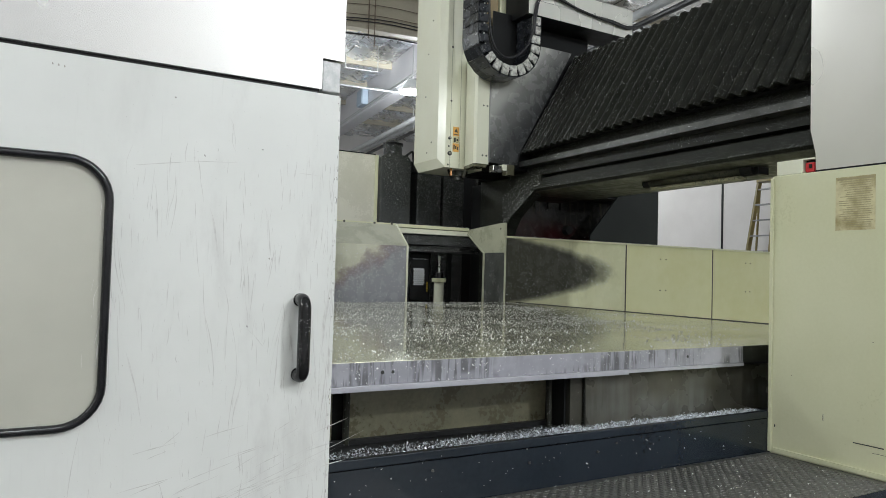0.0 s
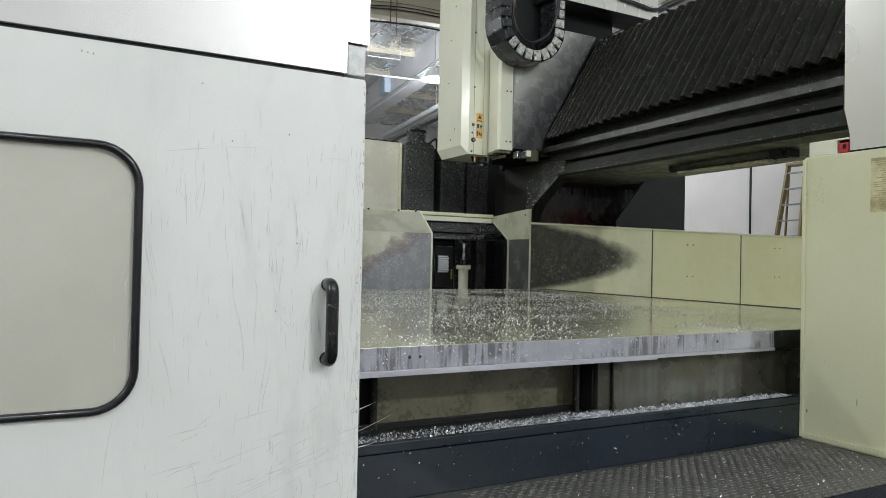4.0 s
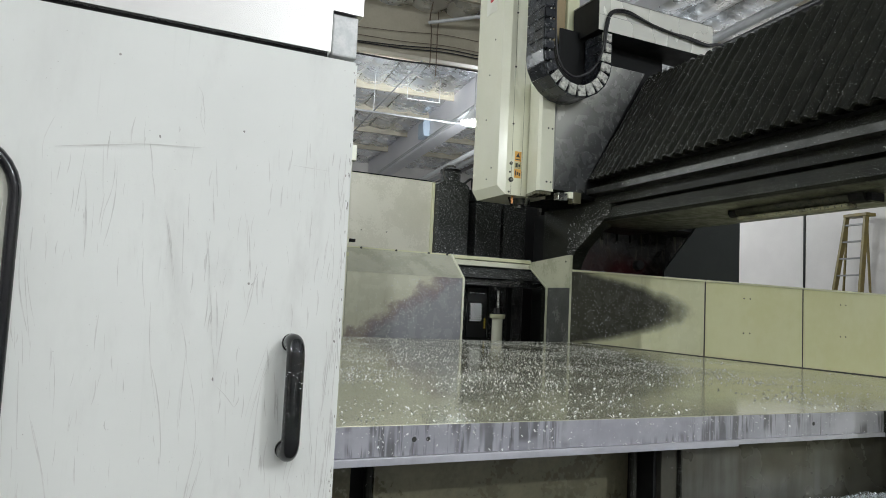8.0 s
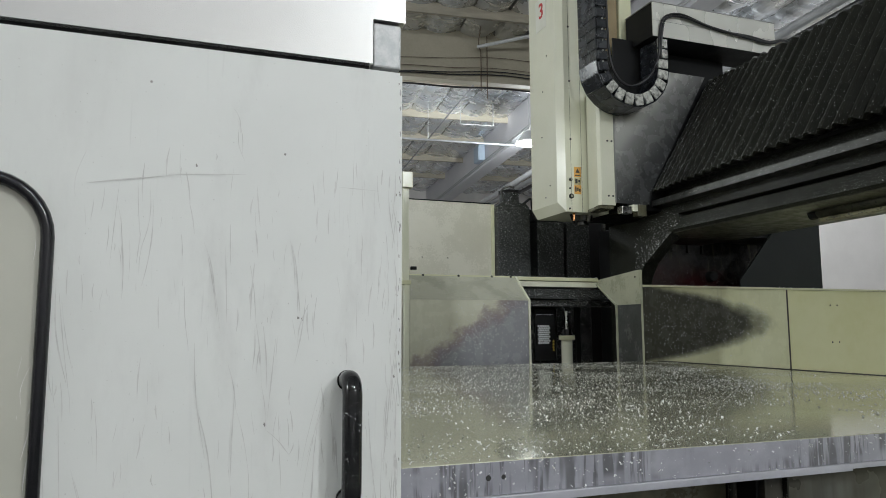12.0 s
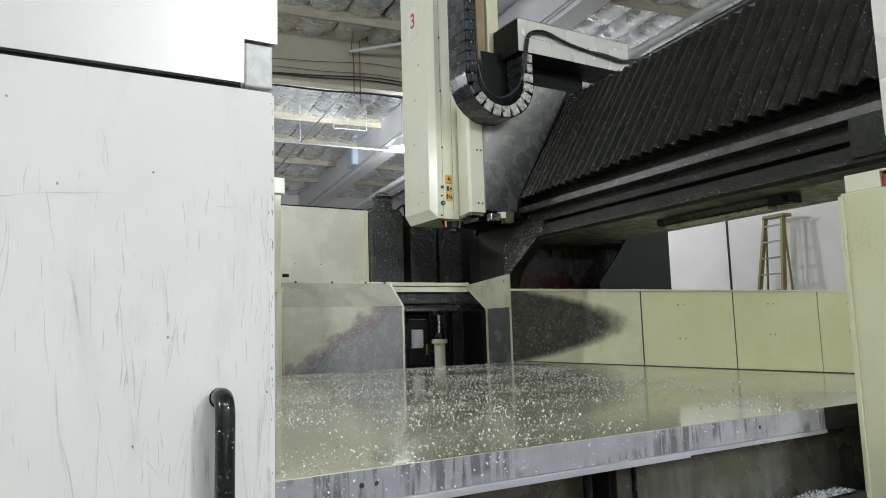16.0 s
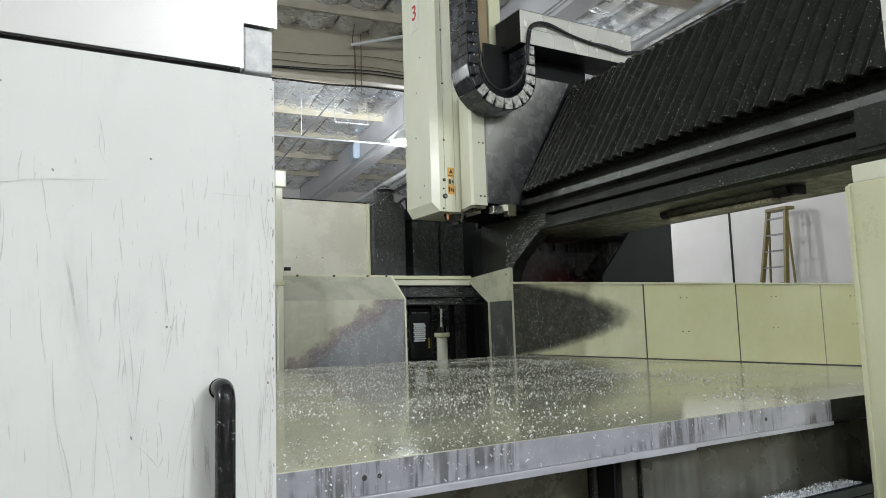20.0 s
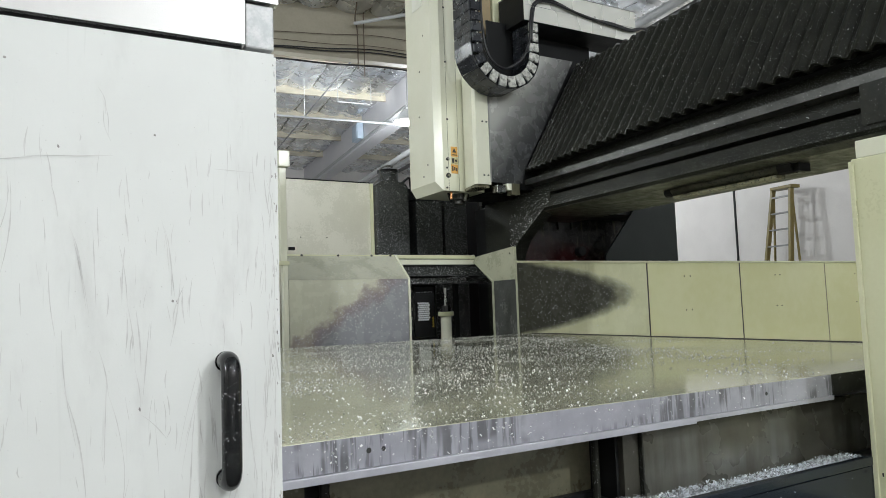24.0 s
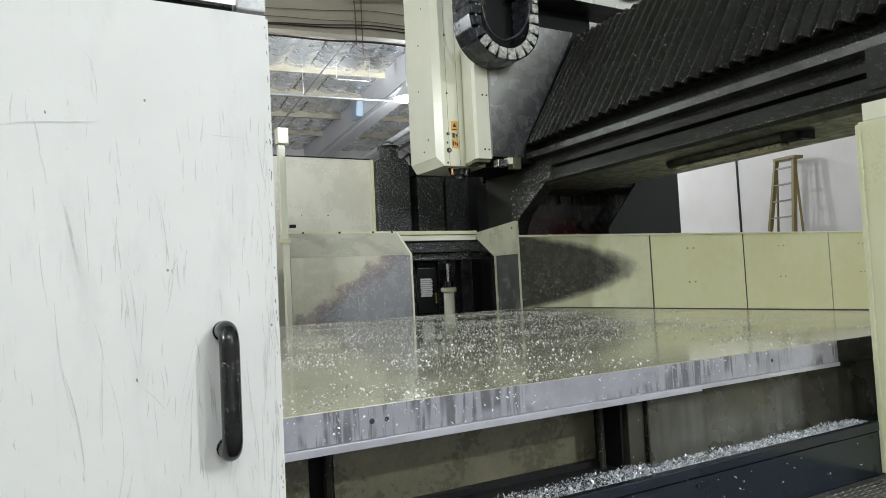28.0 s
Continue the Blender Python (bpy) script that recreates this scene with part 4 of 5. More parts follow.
part("upper_bar", box(2.492, 3.27, 4.235, 4.30, 1.945, 1.975, 0.004), CREAM, lintel)
part("lower_bar", box(2.492, 3.27, 4.255, 4.33, 1.895, 1.940, 0.004), CREAM_PALE, lintel)
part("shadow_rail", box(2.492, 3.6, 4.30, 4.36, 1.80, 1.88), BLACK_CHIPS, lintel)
post = thing("guard_post", (1.46, 4.0, 0), "narrow cream guard post with top box", "post")
part("upper_tube", box(1.437, 1.487, 3.98, 4.03, 1.905, 2.60, 0.004), CREAM_PALE, post)
part("joint", box(1.425, 1.50, 3.97, 4.03, 1.875, 1.905, 0.003), CREAM, post)
part("lower_tube", box(1.452, 1.492, 3.98, 4.03, 0.0, 1.875, 0.004), CREAM_PALE, post)
part("top_box", box(1.425, 1.508, 3.95, 4.03, 2.60, 2.72, 0.006), CREAM_PALE, post)
part("latch", box(1.50, 1.545, 3.975, 4.0, 1.985, 2.01, 0.003), BLACK, post, "black latch")
rear = thing("rear_screen", (2.2, 5.1, 0), "plain beige rear screen panel", "screen")
part("sheet", box(1.2, 2.64, 5.08, 5.10, 0.0, 2.728), surface("beige_panel", (0.66, 0.64, 0.53), (0.74, 0.715, 0.61), 0.26, 0.08, scale=3), rear)
part("trim", box(2.64, 2.668, 5.06, 5.10, 0.0, 2.724), CREAM, rear)
part("top_edge", box(1.2, 2.64, 5.075, 5.105, 2.728, 2.738), BLACK, rear)
for x in (1.95, 2.2):
    screw(rear, x, 5.08, 2.20, 0.006)

# ---- tool changer behind the opening ----
atc = thing("tool_changer", (2.95, 4.6, 0), "black tool changer door with mesh window", "tool changer")
part("door_panel", box(2.815, 3.055, 4.60, 4.64, 0.0, 1.735, 0.01), BLACK, atc)
part("door_rim", tube([(2.825, 4.592, 1.262), (2.825, 4.592, 1.72), (3.045, 4.592, 1.72), (3.045, 4.592, 1.262)], 0.009, sides=8, closed=True, flat=(0, 1, 0)), PLASTIC, atc, smooth=True)
mesh_frame = part("mesh_frame", box(2.853, 2.983, 4.588, 4.60, 1.405, 1.585), BLACK, atc)
# White cells stand in for the bright hall showing through the mesh.
for r in range(9):
    for c in range(5):
        x, z = 2.869 + c * 0.0235 + (0.0118 if r % 2 else 0), 1.42 + r * 0.0185
        part("mesh_cell", prism([(x - 0.0112, z), (x - 0.005, z + 0.0086), (x + 0.005, z + 0.0086), (x + 0.0112, z), (x + 0.005, z - 0.0086), (x - 0.005, z - 0.0086)], "y", 4.584, 4.588), MESH_BACKLIGHT, mesh_frame)
for k in range(11):
    part("slot", box(2.86 + k * 0.015, 2.866 + k * 0.015, 4.597, 4.60, 1.665, 1.672), CHIP_DULL, atc)
tag = part("warning_tag", box(3.004, 3.034, 4.595, 4.60, 1.345, 1.455), BLACK, atc)
for z in (1.36, 1.385, 1.41, 1.435):
    part("yellow_mark", prism([(3.008, z - 0.009), (3.03, z - 0.009), (3.019, z + 0.011)], "y", 4.592, 4.595), YELLOW, tag, "yellow warning triangle")
for z in (1.33, 1.42, 1.50, 1.58, 1.66):
    part("hinge", box(2.795, 2.815, 4.59, 4.61, z, z + 0.03, 0.003), SCREW, atc, "worn steel hinge")
probe = thing("tool_setter", (3.10, 4.5, 0), "cream tool setting post with steel stem", "tool setter")
part("body", rod((3.10, 4.5, 0.0), (3.10, 4.5, 1.447), 0.049, 24), CREAM_PALE, probe, smooth=True)
part("flange", rod((3.10, 4.5, 1.447), (3.10, 4.5, 1.485), 0.070, 24), CREAM, probe)
part("collar", rod((3.10, 4.5, 1.485), (3.10, 4.5, 1.54), 0.045, 20), PLASTIC, probe)
part("stem", rod((3.10, 4.5, 1.54), (3.10, 4.5, 1.70), 0.013, 14), STEEL, probe)
part("clevis", box(3.06, 3.14, 4.46, 4.54, 1.70, 1.78, 0.006), BLACK_CHIPS, probe)
rail = thing("cross_rail", (3.0, 4.45, 1.76), "black cross rail covered in chips", "rail")
part("bar", box(2.5, 3.6, 4.40, 4.46, 1.735, 1.785, 0.006), BLACK_CHIPS, rail)
part("upper_case", box(2.62, 3.2, 4.5, 4.8, 1.80, 1.93, 0.01), BLACK, rail)
part("side_bracket", box(3.26, 3.30, 4.6, 4.64, 0.0, 1.735), BLACK, rail)

# ---- dark rear columns ----
cols = thing("way_cover_column", (2.84, 5.2, 0), "black chip-speckled column with round cap", "column")
part("shaft", box(2.672, 3.02, 5.0, 5.45, 0.0, 2.70, 0.02), BLACK_CHIPS, cols)
part("shoulder", prism([(2.672, 2.701), (3.02, 2.701), (2.98, 2.75), (2.74, 2.75)], "y", 5.02, 5.4), BLACK_CHIPS, cols)
part("cap", rod((2.88, 5.17, 2.75), (2.88, 5.17, 2.86), 0.10, 24), BLACK_CHIPS, cols)
part("cap_rim", rod((2.88, 5.17, 2.86), (2.88, 5.17, 2.885), 0.107, 24), BLACK, cols)
part("hose", tube(curve_through([(2.80, 5.1, 2.76), (2.74, 5.05, 2.86), (2.80, 5.02, 2.90), (2.86, 5.02, 2.89)]), 0.010, sides=8), LADDER_METAL, cols, smooth=True)
part("hose", tube(curve_through([(2.98, 5.1, 2.74), (3.05, 5.05, 2.80), (3.08, 5.08, 2.72), (3.12, 5.1, 2.6)]), 0.012, sides=8), CABLE, cols, smooth=True)
c2 = thing("way_cover_column", (3.26, 5.2, 0), "black chip-speckled square column", "column")
part("shaft", box(3.12, 3.41, 5.05, 5.45, 0.0, 2.585, 0.012), BLACK_CHIPS, c2)
part("top_plate", box(3.115, 3.415, 5.045, 5.45, 2.586, 2.60), BLACK, c2)
c3 = thing("way_cover_column", (3.59, 5.3, 0), "black chip-speckled narrow column in shade", "column")
part("shaft", box(3.458, 3.72, 5.08, 5.5, 0.0, 2.62, 0.012), BLACK_CHIPS, c3)
part("top_plate", box(3.454, 3.724, 5.075, 5.5, 2.621, 2.635), BLACK, c3)
backing = thing("column_backing", (3.4, 5.6, 0), "black backing sheet behind the columns", "backing sheet")
part("sheet", box(2.72, 4.2, 5.62, 5.64, 0.0, 2.80), BLACK, backing)
part("foot_rail", box(2.72, 4.2, 5.60, 5.619, 0.0, 0.06), BLACK, backing)

# ---- ram with spindle ----
ram = thing("spindle_ram", (2.98, 4.2, 2.5), "cream spindle ram housing with warning stickers", "spindle head")
bm = prism([(2.805, 5.4), (2.805, 2.585), (2.857, 2.505), (3.26, 2.505), (3.26, 5.4)], "y", 4.03, 4.54)
cut = [e for e in bm.edges if all(abs(v.co.y - 4.03) < 1e-4 and v.co.x < 2.81 for v in e.verts)]
bmesh.ops.bevel(bm, geom=cut, offset=0.055, segments=1, affect="EDGES")
part("housing", bm, CREAM_PALE, ram)
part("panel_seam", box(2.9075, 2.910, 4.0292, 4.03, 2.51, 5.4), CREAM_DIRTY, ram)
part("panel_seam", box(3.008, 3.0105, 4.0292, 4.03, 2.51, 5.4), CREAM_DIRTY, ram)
for x, z in ((2.909, 3.12), (2.909, 3.62), (2.888, 2.53), (2.909, 4.1), (2.893, 2.70)):
    screw(ram, x, 4.03, z, 0.009)
for y, z in ((4.28, 2.66), (4.22, 3.9), (4.3, 3.6), (4.2, 2.75), (4.33, 3.2)):
    screw(ram, 2.805, y, z, 0.007, "x")
for x, z, r in ((2.903, 2.635, 0.021), (2.900, 2.775, 0.014)):
    port = part("oil_port", rod((x, 4.031, z), (x, 4.018, z), r, 16), SCREW, ram)
    part("port_cap", rod((x, 4.018, z), (x, 4.014, z), r * 0.55, 12), STEEL, port)
s = part("warning_sticker", box(2.935, 2.999, 4.0265, 4.0295, 2.80, 2.885), ORANGE, ram, "orange warning sticker")
part("symbol", prism([(2.947, 2.835), (2.987, 2.835), (2.967, 2.873)], "y", 4.0258, 4.0265), INK, s)
part("text_bar", box(2.942, 2.992, 4.0258, 4.0265, 2.81, 2.818), INK, s)
s = part("warning_sticker", box(2.935, 2.999, 4.0265, 4.0295, 2.735, 2.797), STICKER_TAN, ram, "faded tan picture sticker")
part("symbol", box(2.943, 2.965, 4.0258, 4.0265, 2.745, 2.785), INK, s)
part("symbol", box(2.973, 2.991, 4.0258, 4.0265, 2.755, 2.775), INK, s)
s = part("warning_sticker", box(2.935, 2.999, 4.0265, 4.0295, 2.655, 2.732), ORANGE, ram, "orange warning sticker with dark pictures")
for k, x in enumerate((2.941, 2.960, 2.979)):
    part("symbol", box(x, x + 0.013, 4.0258, 4.0265, 2.675 + 0.006 * (k % 2), 2.718 - 0.008 * (k % 3)), INK, s)
s = part("number_sticker", box(2.8005, 2.8045, 4.215, 4.40, 4.17, 4.46), STICKER_WHITE, ram, "white sticker with a red number")
letter("3", 0.19, Matrix.Translation((2.7998, 4.30, 4.335)) @ Matrix(((0, 0, -1, 0), (-1, 0, 0, 0), (0, 1, 0, 0), (0, 0, 0, 1))), INK_RED, s, bold=0.003)
nose = part("spindle_nose", rod((3.11, 4.2, 2.505), (3.11, 4.2, 2.455), 0.085, 24), SCREW, ram, "dark steel spindle nose")
part("collet", rod((3.11, 4.2, 2.455), (3.11, 4.2, 2.42), 0.05, 20), SCREW, nose)
part("air_fitting", rod((2.955, 4.08, 2.505), (2.955, 4.08, 2.44), 0.010, 10), BRASS, ram, "brass air fitting")
part("coolant_nozzle", rod((2.96, 4.14, 2.505), (2.99, 4.14, 2.425), 0.012, 10), BLACK, ram)
part("coolant_nozzle", rod((3.12, 4.10, 2.505), (3.10, 4.10, 2.44), 0.016, 10), STEEL, ram)

saddle = thing("saddle", (3.7, 4.1, 2.5), "carriage saddle with grey side sheet", "saddle")
part("side_cover", prism([(3.062, 4.02), (3.006, 3.785), (3.022, 3.756), (3.152, 3.756), (3.152, 4.02)], "z", 2.525, 3.50), CREAM_PALE, saddle, "cream side cover")
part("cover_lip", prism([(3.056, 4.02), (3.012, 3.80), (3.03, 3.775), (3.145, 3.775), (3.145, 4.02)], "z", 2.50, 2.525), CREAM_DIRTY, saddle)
for x, z in ((3.085, 2.60), (3.125, 2.60), (3.085, 3.05), (3.125, 3.05)):
    screw(saddle, x, 3.756, z, 0.008)
part("side_sheet", prism([(3.158, 2.545), (3.158, 3.44), (3.50, 3.44), (3.60, 3.70), (4.085, 3.70), (3.505, 2.68), (3.47, 2.545)], "y", 3.752, 3.768), SHEET_GRADED, saddle, "grey sheet, darker towards the lower right")
part("sheet_edge", box(3.146, 3.158, 3.75, 3.77, 2.545, 3.44), STAINLESS_DULL, saddle)
part("block", box(3.27, 4.3, 3.77, 4.5, 2.50, 3.864), BLACK, saddle)
part("clamp", box(3.17, 3.26, 3.70, 3.77, 2.455, 2.515, 0.004), STEEL, saddle)
part("clamp", box(3.265, 3.31, 3.69, 3.76, 2.475, 2.53, 0.004), CREAM_PALE, saddle)
part("clamp", box(3.315, 3.40, 3.70, 3.77, 2.44, 2.535, 0.004), CREAM_DIRTY, saddle)
part("slide_way", box(3.20, 3.30, 4.08, 4.38, 2.6, 3.8), STEEL, saddle)
part("mast", box(3.31, 3.43, 3.86, 3.96, 3.864, 5.4, 0.004), CREAM, saddle, "cream upright mast")
part("mast_channel", box(3.20, 3.30, 3.88, 3.97, 3.864, 5.4, 0.004), surface("tan_channel", (0.26, 0.20, 0.11), (0.36, 0.28, 0.16), 0.45), saddle, "tan upright channel")
part("mast_foot", box(3.165, 3.45, 3.756, 3.768, 3.455, 3.93, 0.004), BLACK, saddle)
drive = thing("drive_box", (4.0, 3.66, 3.865), "stainless sheet drive box on the saddle", "housing")
part("case", box(3.362, 4.608, 3.486, 3.84, 3.868, 4.143), BLACK, drive)
part("front_sheet", box(3.360, 4.612, 3.480, 3.486, 3.865, 4.146), brushed("bright_drive_sheet", (0.90, 0.90, 0.83), (0.76, 0.76, 0.70), 0.3, metal=0.35), drive, "bright stainless front sheet")
part("sheet_fold", box(3.362, 4.610, 3.4785, 3.48, 3.995, 3.998), STAINLESS_DULL, drive)
part("top_lid", box(3.356, 4.615, 3.477, 3.845, 4.146, 4.153), STAINLESS_DULL, drive)

# ---- energy chain ----
chain = thing("cable_chain", (3.2, 3.62, 3.26), "black cable carrier chain hanging in a loop", "cable chain")
CX, CZ, CR, LINK = 3.17, 3.60, 0.28, 0.086
route = [((CX - CR, CZ + 0.043 + LINK * k), 0.0) for k in range(21, -1, -1)]
turns = 10
for k in range(turns):
    a = math.pi + math.pi * (k + 0.5) / turns
    route.append(((CX + CR * math.cos(a), CZ + CR * math.sin(a)), a - math.pi))
route += [((CX + CR, CZ + 0.043 + LINK * k), math.pi) for k in range(3)]
for n, ((x, z), a) in enumerate(route):
    turn = Matrix.Translation((x, 0, z)) @ Matrix.Rotation(-a, 4, "Y")
    link_ob = part("link", box(-0.048, 0.040, 3.50, 3.735, -0.041, 0.041, 0.006, None, turn), CHAIN_BLACK, chain)
    side = box(-0.046, 0.046, 3.482, 3.499, -0.036, 0.036, 0.008, None, turn)
    part("side_plate", side, CHAIN_GREY if n > 23 else CHAIN_BLACK, link_ob, "worn grey side plate" if n > 23 else "")
    reach = 0.0515 if 22 <= n < 32 else 0.0395
    part("outer_slat", box(-0.056, -0.048, 3.49, 3.74, -reach, reach, 0.002, None, turn), CHAIN_BLACK, link_ob)
    part("pin", rod(turn @ Vector((0.0, 3.482, 0.034)), turn @ Vector((0.0, 3.476, 0.034)), 0.008, 8), STEEL, link_ob)
hang = thing("loose_cable", (3.5, 3.6, 3.9), "pair of slack black cables over the drive box", "cable")
inner = [(2.975, 3.56, 5.3), (2.97, 3.54, 4.3), (2.975, 3.53, 3.75), (3.03, 3.53, 3.52), (3.17, 3.53, 3.44), (3.32, 3.50, 3.52), (3.39, 3.465, 3.68), (3.41, 3.46, 3.88), (3.46, 3.462, 4.02), (3.62, 3.462, 4.07), (3.85, 3.462, 4.02), (4.05, 3.462, 3.985), (4.3, 3.462, 3.985), (4.52, 3.462, 3.965), (4.70, 3.47, 4.0), (4.85, 3.5, 3.93)]
part("cable", tube(curve_through(inner, 7), 0.011, sides=8), CABLE, hang, smooth=True)
part("cable", tube(curve_through([(x + 0.012, y - 0.01, z - 0.012 - 0.012 * math.sin(x * 9)) for x, y, z in inner[6:]], 7), 0.010, sides=8), CABLE, hang, smooth=True)

# ---- cross beam with bellows ----
# Beam, tube and bellows stand a little askew to the table.
ASKEW = radians(-2.6)
beam = thing("cross_beam", (3.5, 3.7, 2.3), "oily dark cast cross beam with guide rails", "machine beam")
beam.rotation_euler.z = ASKEW
part("casting", prism([(3.64, 2.72), (3.64, 2.60), (3.59, 2.585), (3.59, 2.412), (3.50, 2.395), (3.475, 2.306), (3.50, 2.288), (4.20, 2.272), (4.20, 2.72)], "y", -0.9, 4.1), BEAM_GREY, beam)
part("guide_rail", prism([(3.50, 2.585), (3.50, 2.537), (3.588, 2.53), (3.588, 2.592)], "y", -0.9, 3.9), surface("grey_rail_steel", (0.05, 0.051, 0.048), (0.09, 0.091, 0.086), 0.34, 0.08, 0.5, scale=8, flecks=(120, 0.06, 0.22)), beam, "grey steel guide rail")
part("guide_rail", prism([(3.52, 2.462), (3.52, 2.432), (3.588, 2.425), (3.588, 2.468)], "y", -0.9, 3.9), BEAM_GREY, beam)
part("underside", prism([(3.505, 2.284), (3.60, 2.266), (4.16, 2.262), (4.16, 2.271), (3.505, 2.2865)], "y", -0.9, 3.6), UNDERSIDE, beam, "mottled oily underside")
part("end_cap", prism([(3.47, 2.53), (3.59, 2.53), (3.59, 2.42), (3.51, 2.396), (3.47, 2.33)], "y", 0.2, 0.83), BEAM_GREY, beam)
tb = thing("lube_tube", (3.5, 3.7, 2.2), "dirty cream tube under the cross beam", "tube")
tb.rotation_euler.z = ASKEW
part("tube", rod((3.70, 1.45, 2.265), (3.70, 2.27, 2.265), 0.045, 18), UNDERSIDE, tb, smooth=True)
part("drip_strip", box(3.665, 3.74, 1.46, 2.26, 2.198, 2.219, 0.004), TUBE_CREAM, tb, "dirty cream drip strip")
part("end_fitting", rod((3.70, 1.36, 2.265), (3.70, 1.45, 2.265), 0.052, 14), BLACK, tb)
part("end_fitting", rod((3.70, 2.27, 2.255), (3.70, 2.34, 2.255), 0.035, 14), BLACK, tb)
part("bracket", box(3.68, 3.78, 1.33, 1.37, 2.22, 2.30), BLACK, tb)

bel = thing("bellows", (3.5, 3.7, 2.7), "black pleated bellows cover dusted with chips", "bellows")
bel.rotation_euler.z = ASKEW
LOW, HIGH = Vector((3.50, 0, 2.692)), Vector((4.075, 0, 3.625))
OUT = Vector((-(HIGH.z - LOW.z), 0, HIGH.x - LOW.x)).normalized()


def low_line(y):
    """Lower hem of the bellows, drawn down towards the saddle."""
    return LOW - Vector((0, 0, 0.035)) * max(0.0, (y - 2.4) / 1.34)


RIDGE = ((0.0, 0.0), (0.14, 0.03), (0.30, 0.55), (0.46, 0.96), (0.56, 1.0), (0.70, 0.9), (0.92, 0.15), (1.0, 0.0))


def askew(p):
    return Matrix.Translation((3.5, 3.7, 0)) @ Matrix.Rotation(ASKEW, 4, "Z") @ Matrix.Translation((-3.5, -3.7, 0)) @ Vector(p)


def pleat(y0, y1, deep):
    bm = bmesh.new()
    rows = []
    p = y0 - y1
    for s, off in ((k, h * deep) for k, h in RIDGE):
        y = y0 - p * s
        low = low_line(y) + OUT * off
        rows.append([bm.verts.new(p + Vector((0, y, 0))) for p in (low + Vector((0.14, 0, 0.02)), low + Vector((0.015, 0, -0.008)), low, HIGH + OUT * off, HIGH + OUT * off * 0.4 + Vector((0.05, 0, 0.025)), Vector((4.6, 0, 3.66 + off * 0.6)))])
    for a, b in zip(rows, rows[1:]):
        for i in range(5):
            bm.faces.new((a[i], a[i + 1], b[i + 1], b[i]))
    bmesh.ops.recalc_face_normals(bm, faces=bm.faces[:])
    return bm


PLEATS = []
y = 3.74
while y > -0.75:
    pitch = 0.062 + 0.045 * min(1.0, (3.74 - y) / 0.8)
    PLEATS.append((y, y - pitch, 0.018 + 0.018 * min(1.0, (3.74 - y) / 1.5)))
    y -= pitch
for y0, y1, deep in PLEATS:
    part("pleat", pleat(y0, y1, deep), BELLOWS, bel)
    part("pleat_tab", box(4.075, 4.10, (y0 + y1) / 2 - 0.012, (y0 + y1) / 2 + 0.016, 3.645, 3.658, 0.003), LADDER_METAL if int(y0 * 10) % 3 else BELLOWS, bel)
part("inner_curtain", prism([(3.55, 2.69), (3.59, 2.68), (4.14, 3.60), (4.11, 3.61)], "y", -0.75, 3.741), BLACK, bel)
part("end_plate", prism([(3.49, 2.65), (3.51, 2.64), (4.10, 3.64), (4.6, 3.68), (4.6, 2.7)], "y", 3.742, 3.75), BLACK, bel)

leg = thing("far_column", (4.2, 4.2, 0), "dark casting of the far gantry column", "machine column")
part("knee", prism([(3.40, 2.335), (3.44, 2.325), (3.645, 2.211), (3.838, 2.079), (3.92, 1.97), (3.96, 1.88), (3.96, 0.0), (4.36, 0.0), (4.36, 2.45), (3.40, 2.42)], "x", 3.473, 3.60), BEAM_GREY, leg)
part("knee_rib", box(3.58, 3.66, 4.37, 4.698, 0.0, 2.45, 0.006), BLACK, leg)
part("web", box(3.66, 5.76, 4.70, 4.78, 0.0, 2.6), RED_CASTING, leg, "dark red painted web")
part("top_chord", box(4.31, 5.7, 4.24, 4.69, 2.40, 2.72), BLACK, leg)
part("pipe_stub", rod((4.85, 4.70, 2.06), (4.85, 4.63, 2.06), 0.05, 14), BLACK, leg)
for x in (4.1, 4.28, 4.45):
    part("hanger_strap", box(x + 0.2, x + 0.22, 4.55, 4.58, 2.27, 2.40), BEAM_GREY, leg)
scr = thing("slate_cover", (5.2, 4.3, 0), "flat slate grey cover sheet with slanted edge", "cover panel")
part("sheet", prism([(4.775, 0.0), (4.775, 1.985), (5.17, 2.43), (5.17, 2.72), (5.782, 2.72), (5.782, 0.0)], "y", 4.20, 4.22), SLATE, scr)

# ---- metal chips ----


def lie_on(n, pick):
    return [(Vector(pick()), (0, 0, 1)) for _ in range(n)]


def table_spot():
    while True:
        x, yy = rng.uniform(0.2, 3.4), rng.uniform(0.28, 3.62)
        d = noise.noise(Vector((x * 2.3, yy * 2.3, 3))) + 0.5 * noise.noise(Vector((x * 7, yy * 7, 9)))
        keep = 0.66 + 1.0 * d - 0.62 * max(0, x - 2.4) - 0.42 * max(0, x - 0.75 * yy - 1.0) - 0.24 * max(0, 1.5 - yy)
        if rng.random() < keep:
            return (x, yy, 1.2925)


v, f = flake_field(rng, lie_on(38000, table_spot), 0.0018, 0.0086, 0.36)
loose("table_chips", v, f, CHIP, "bright aluminium chips scattered on the table", "metal chips")
places = []
for _ in range(30000):
    x = rng.uniform(-0.1, 2.07)
    yy = 0.203 + (0.075 if x > 1.25 else 0.10) * rng.random() ** 1.3
    dens = 0.35 + 0.65 * min(1, max(0, (x - 0.55) / 0.6))
    if rng.random() > dens:
        continue
    heap = 0.012 * (0.5 + noise.noise(Vector((x * 9, yy * 20, 1)))) * dens
    places.append((Vector((x, yy, 1.037 + max(0, heap) * rng.random() + 0.012 * rng.random())), Vector((rng.uniform(-0.8, 0.8), rng.uniform(-0.9, 0.3), 1)).normalized()))
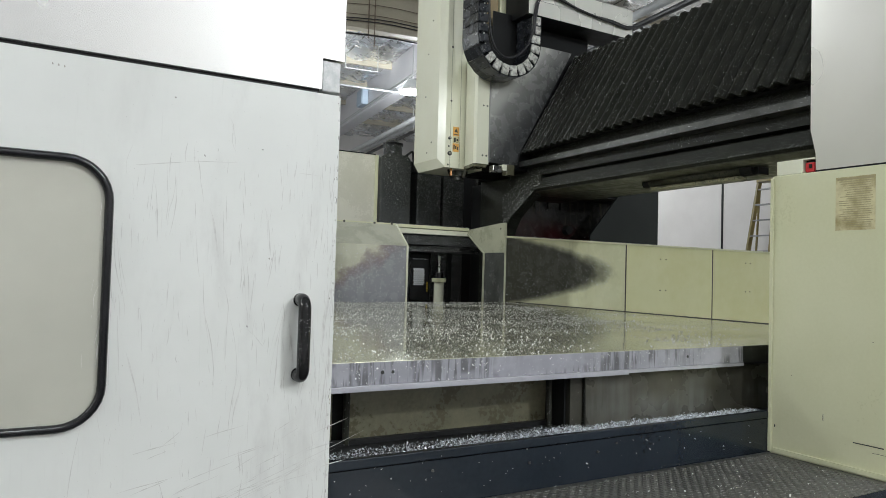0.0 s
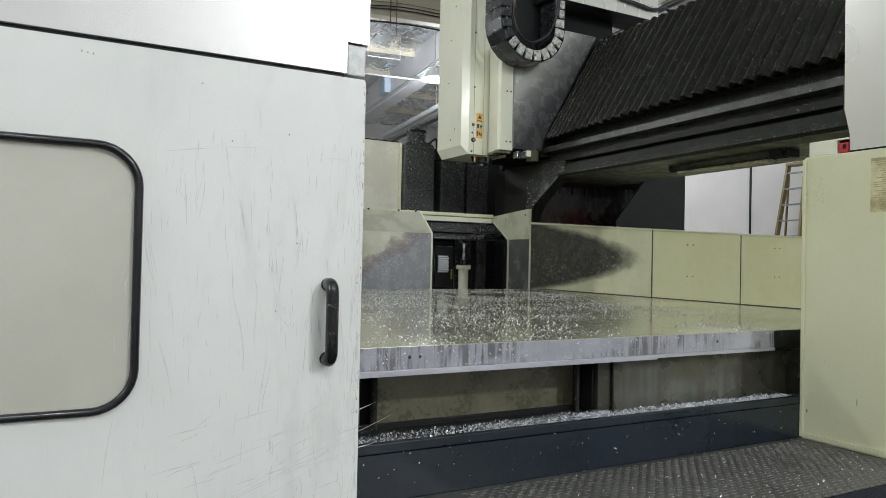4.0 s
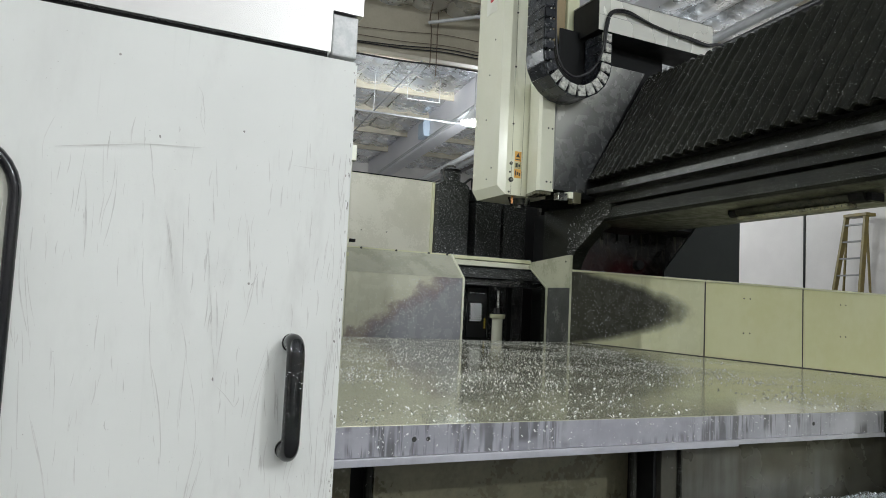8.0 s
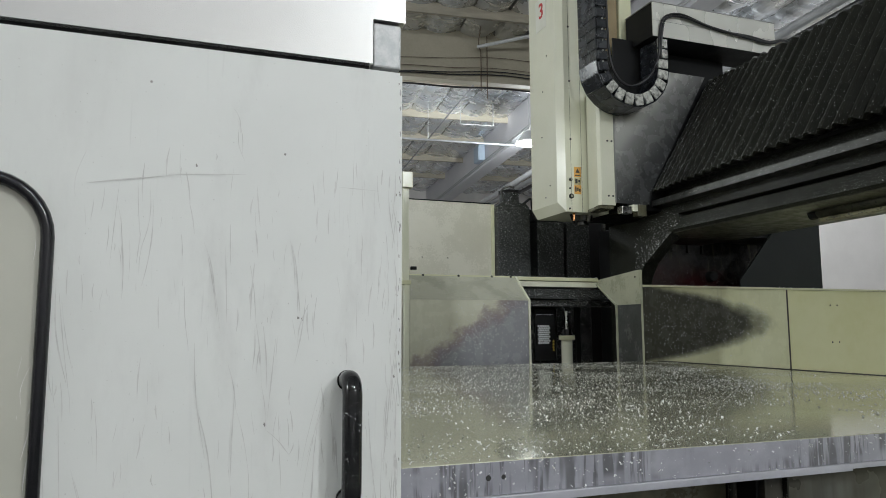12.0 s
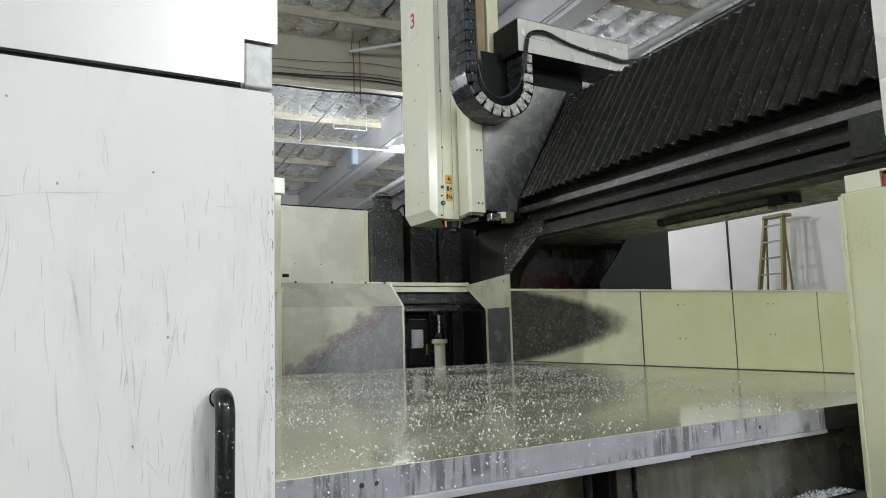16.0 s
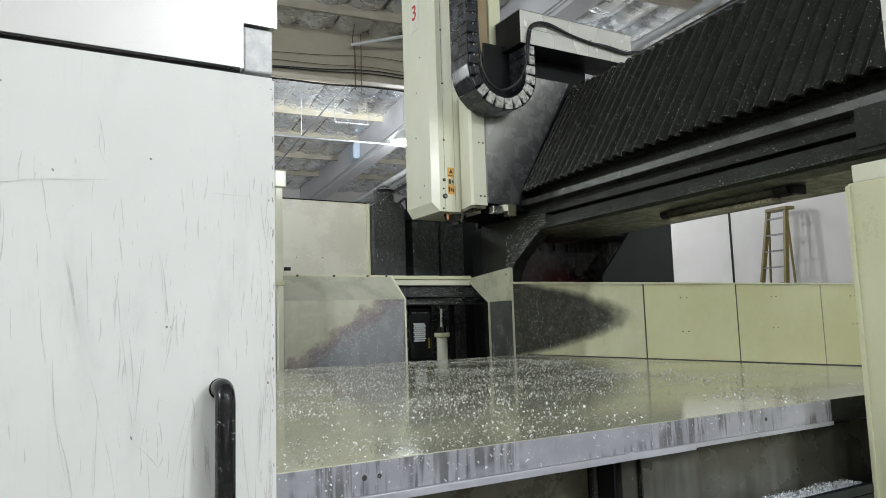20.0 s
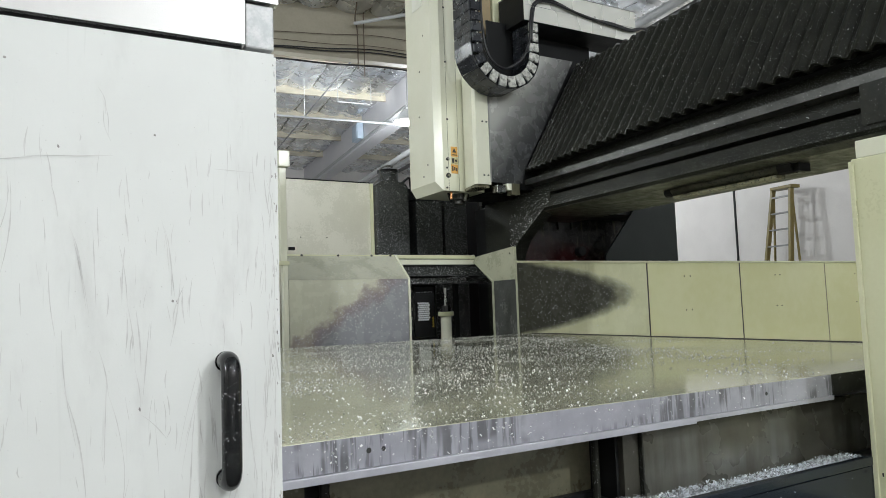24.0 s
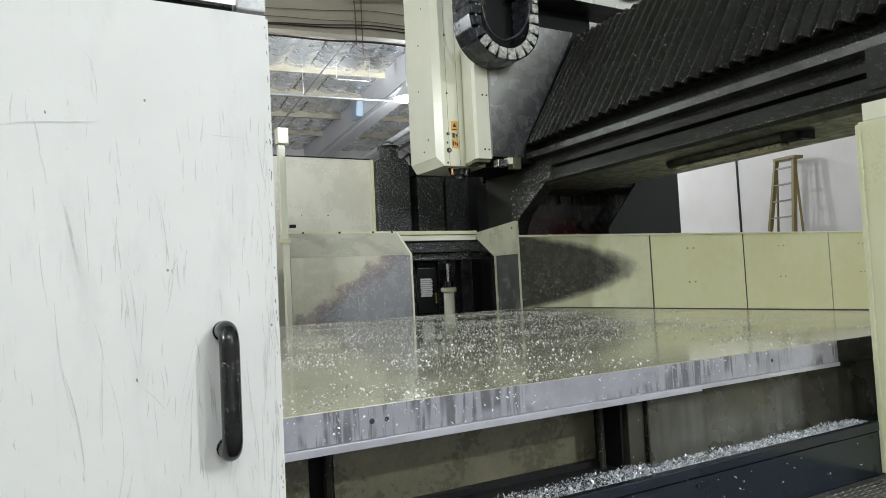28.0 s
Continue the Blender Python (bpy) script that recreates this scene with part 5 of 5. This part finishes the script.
v, f = flake_field(rng, places, 0.0015, 0.006, 0.6)
loose("ledge_chips", v, f, CHIP_DULL, "heaped bright chips on the ledge", "metal chips")
places = []
for _ in range(11000):
    y0, y1, deep = PLEATS[min(len(PLEATS) - 1, int(len(PLEATS) * 0.92 * rng.random() ** 1.4))]
    k = rng.uniform(0.1, 0.95)
    yy = y0 + (y1 - y0) * k
    s = rng.random() ** (2.3 if yy < 2.9 else 1.6)
    p = low_line(yy).lerp(HIGH, s) + OUT * (deep * np.interp(k, *zip(*RIDGE)) + 0.001) + Vector((0, yy, 0))
    if rng.random() < 0.3 + 0.45 * max(0.0, (yy - 2.0) / 1.7) + 0.5 * noise.noise(p * 3):
        places.append((askew(p), (OUT + Vector((rng.uniform(-0.5, 0.5), rng.uniform(-0.7, 0.3), rng.uniform(-0.4, 0.4)))).normalized()))
v, f = flake_field(rng, places, 0.0016, 0.0062, 0.6)
loose("bellows_chips", v, f, CHIP, "fine chips clinging to the bellows", "metal chips")
places = []
for _ in range(420):
    places.append((askew((3.477, rng.uniform(0.85, 3.7), 2.308 + 0.02 * rng.random() ** 3)), (-0.9, 0, 0.43)))
for _ in range(420):
    x, z, n = rng.choice(((3.499, rng.uniform(2.54, 2.583), (-1, 0, 0.2)), (3.484, rng.uniform(2.32, 2.345), (-1, 0, 0.3)), (3.519, rng.uniform(2.434, 2.46), (-1, 0, 0.2))))
    places.append((askew((x - 0.001, rng.uniform(0.85, 3.7), z)), Vector(n).normalized()))
for _ in range(420):
    places.append((Vector((rng.uniform(0.3, 2.0), 0.2662, rng.uniform(1.22, 1.29))), Vector((rng.uniform(-0.6, 0.6), -1, rng.uniform(-0.4, 0.4))).normalized()))
for _ in range(90):
    places.append((Vector((rng.uniform(0.3, 2.0), 0.1822, rng.uniform(0.93, 1.05))), Vector((rng.uniform(-0.3, 0.3), -1, 0)).normalized()))
v, f = flake_field(rng, places, 0.0015, 0.0058, 0.7)
loose("stuck_chips", v, f, CHIP, "chips stuck to beam, table edge and sill", "metal chips")
v, f = flake_field(rng, [(Vector((rng.uniform(0.7, 2.05), rng.uniform(-0.28, 0.17), 0.9065)), (0, 0, 1)) for _ in range(420)], 0.0016, 0.0065)
loose("step_chips", v, f, CHIP, "few bright chips on the tread plate", "metal chips")
v, f = flake_field(rng, [(Vector((rng.uniform(3.3, 7.2), rng.uniform(3.634, 3.698), 1.8845)), (0, 0, 1)) for _ in range(420)] + [(Vector((rng.uniform(1.5, 3.27), rng.uniform(4.24, 4.29), 1.977 if k % 2 else 1.976)), (0, 0, 1)) for k in range(200)], 0.004, 0.014)
loose("flange_chips", v, f, CHIP, "chips lying along the guard flanges", "metal chips")

places = []
for _ in range(520):
    x, z = 3.40 + 1.15 * rng.random(), 1.585 + 0.2 * rng.gauss(0, 0.7)
    if 1.3 < z < 1.86:
        places.append((Vector((x, 3.6492, z)), (0, -1, 0)))
for _ in range(900):
    x = rng.uniform(1.52, 2.46)
    z = 1.36 + 0.67 * (x - 1.70) + rng.gauss(-0.02, 0.10)
    if 1.29 < z < 1.75:
        places.append((Vector((x, 3.9992, z)), (0, -1, 0)))
for _ in range(240):
    places.append((Vector((rng.uniform(2.5, 3.26), 4.3985, rng.uniform(1.74, 1.784))), (0, -1, 0)))
for _ in range(160):
    places.append((Vector((rng.uniform(2.5, 3.26), rng.uniform(4.40, 4.46), 1.786)), (0, 0, 1)))
for _ in range(700):
    s = rng.random()
    up = 0.30 * rng.random() ** 2.2
    places.append((Vector((3.4722, 3.42 + 0.55 * s + rng.uniform(-0.01, 0.02), 2.335 - 0.36 * s + up)), (-1, 0, 0)))
places = [(p, n) for p, n in places if not (n[0] == -1 and (p.z > 2.43 or p.z < 2.34 - 0.64 * (p.y - 3.42)))]
v, f = flake_field(rng, places, 0.003, 0.010, 0.5)
loose("guard_chips", v, f, CHIP, "chips stuck to the guards", "metal chips")
places = []
for _ in range(110):
    k, z = rng.uniform(-1.3, 1.3), 1.33 + 0.12 * rng.random() ** 1.3
    n = Vector((math.sin(k), -math.cos(k), 0))
    places.append((Vector((0.165, -0.037, z)) + n * 0.0137, n))
v, f = flake_field(rng, places, 0.0006, 0.002, 0.4)
loose("handle_chips", v, f, CHIP, "tiny bright chips stuck to the door handle", "metal chips")
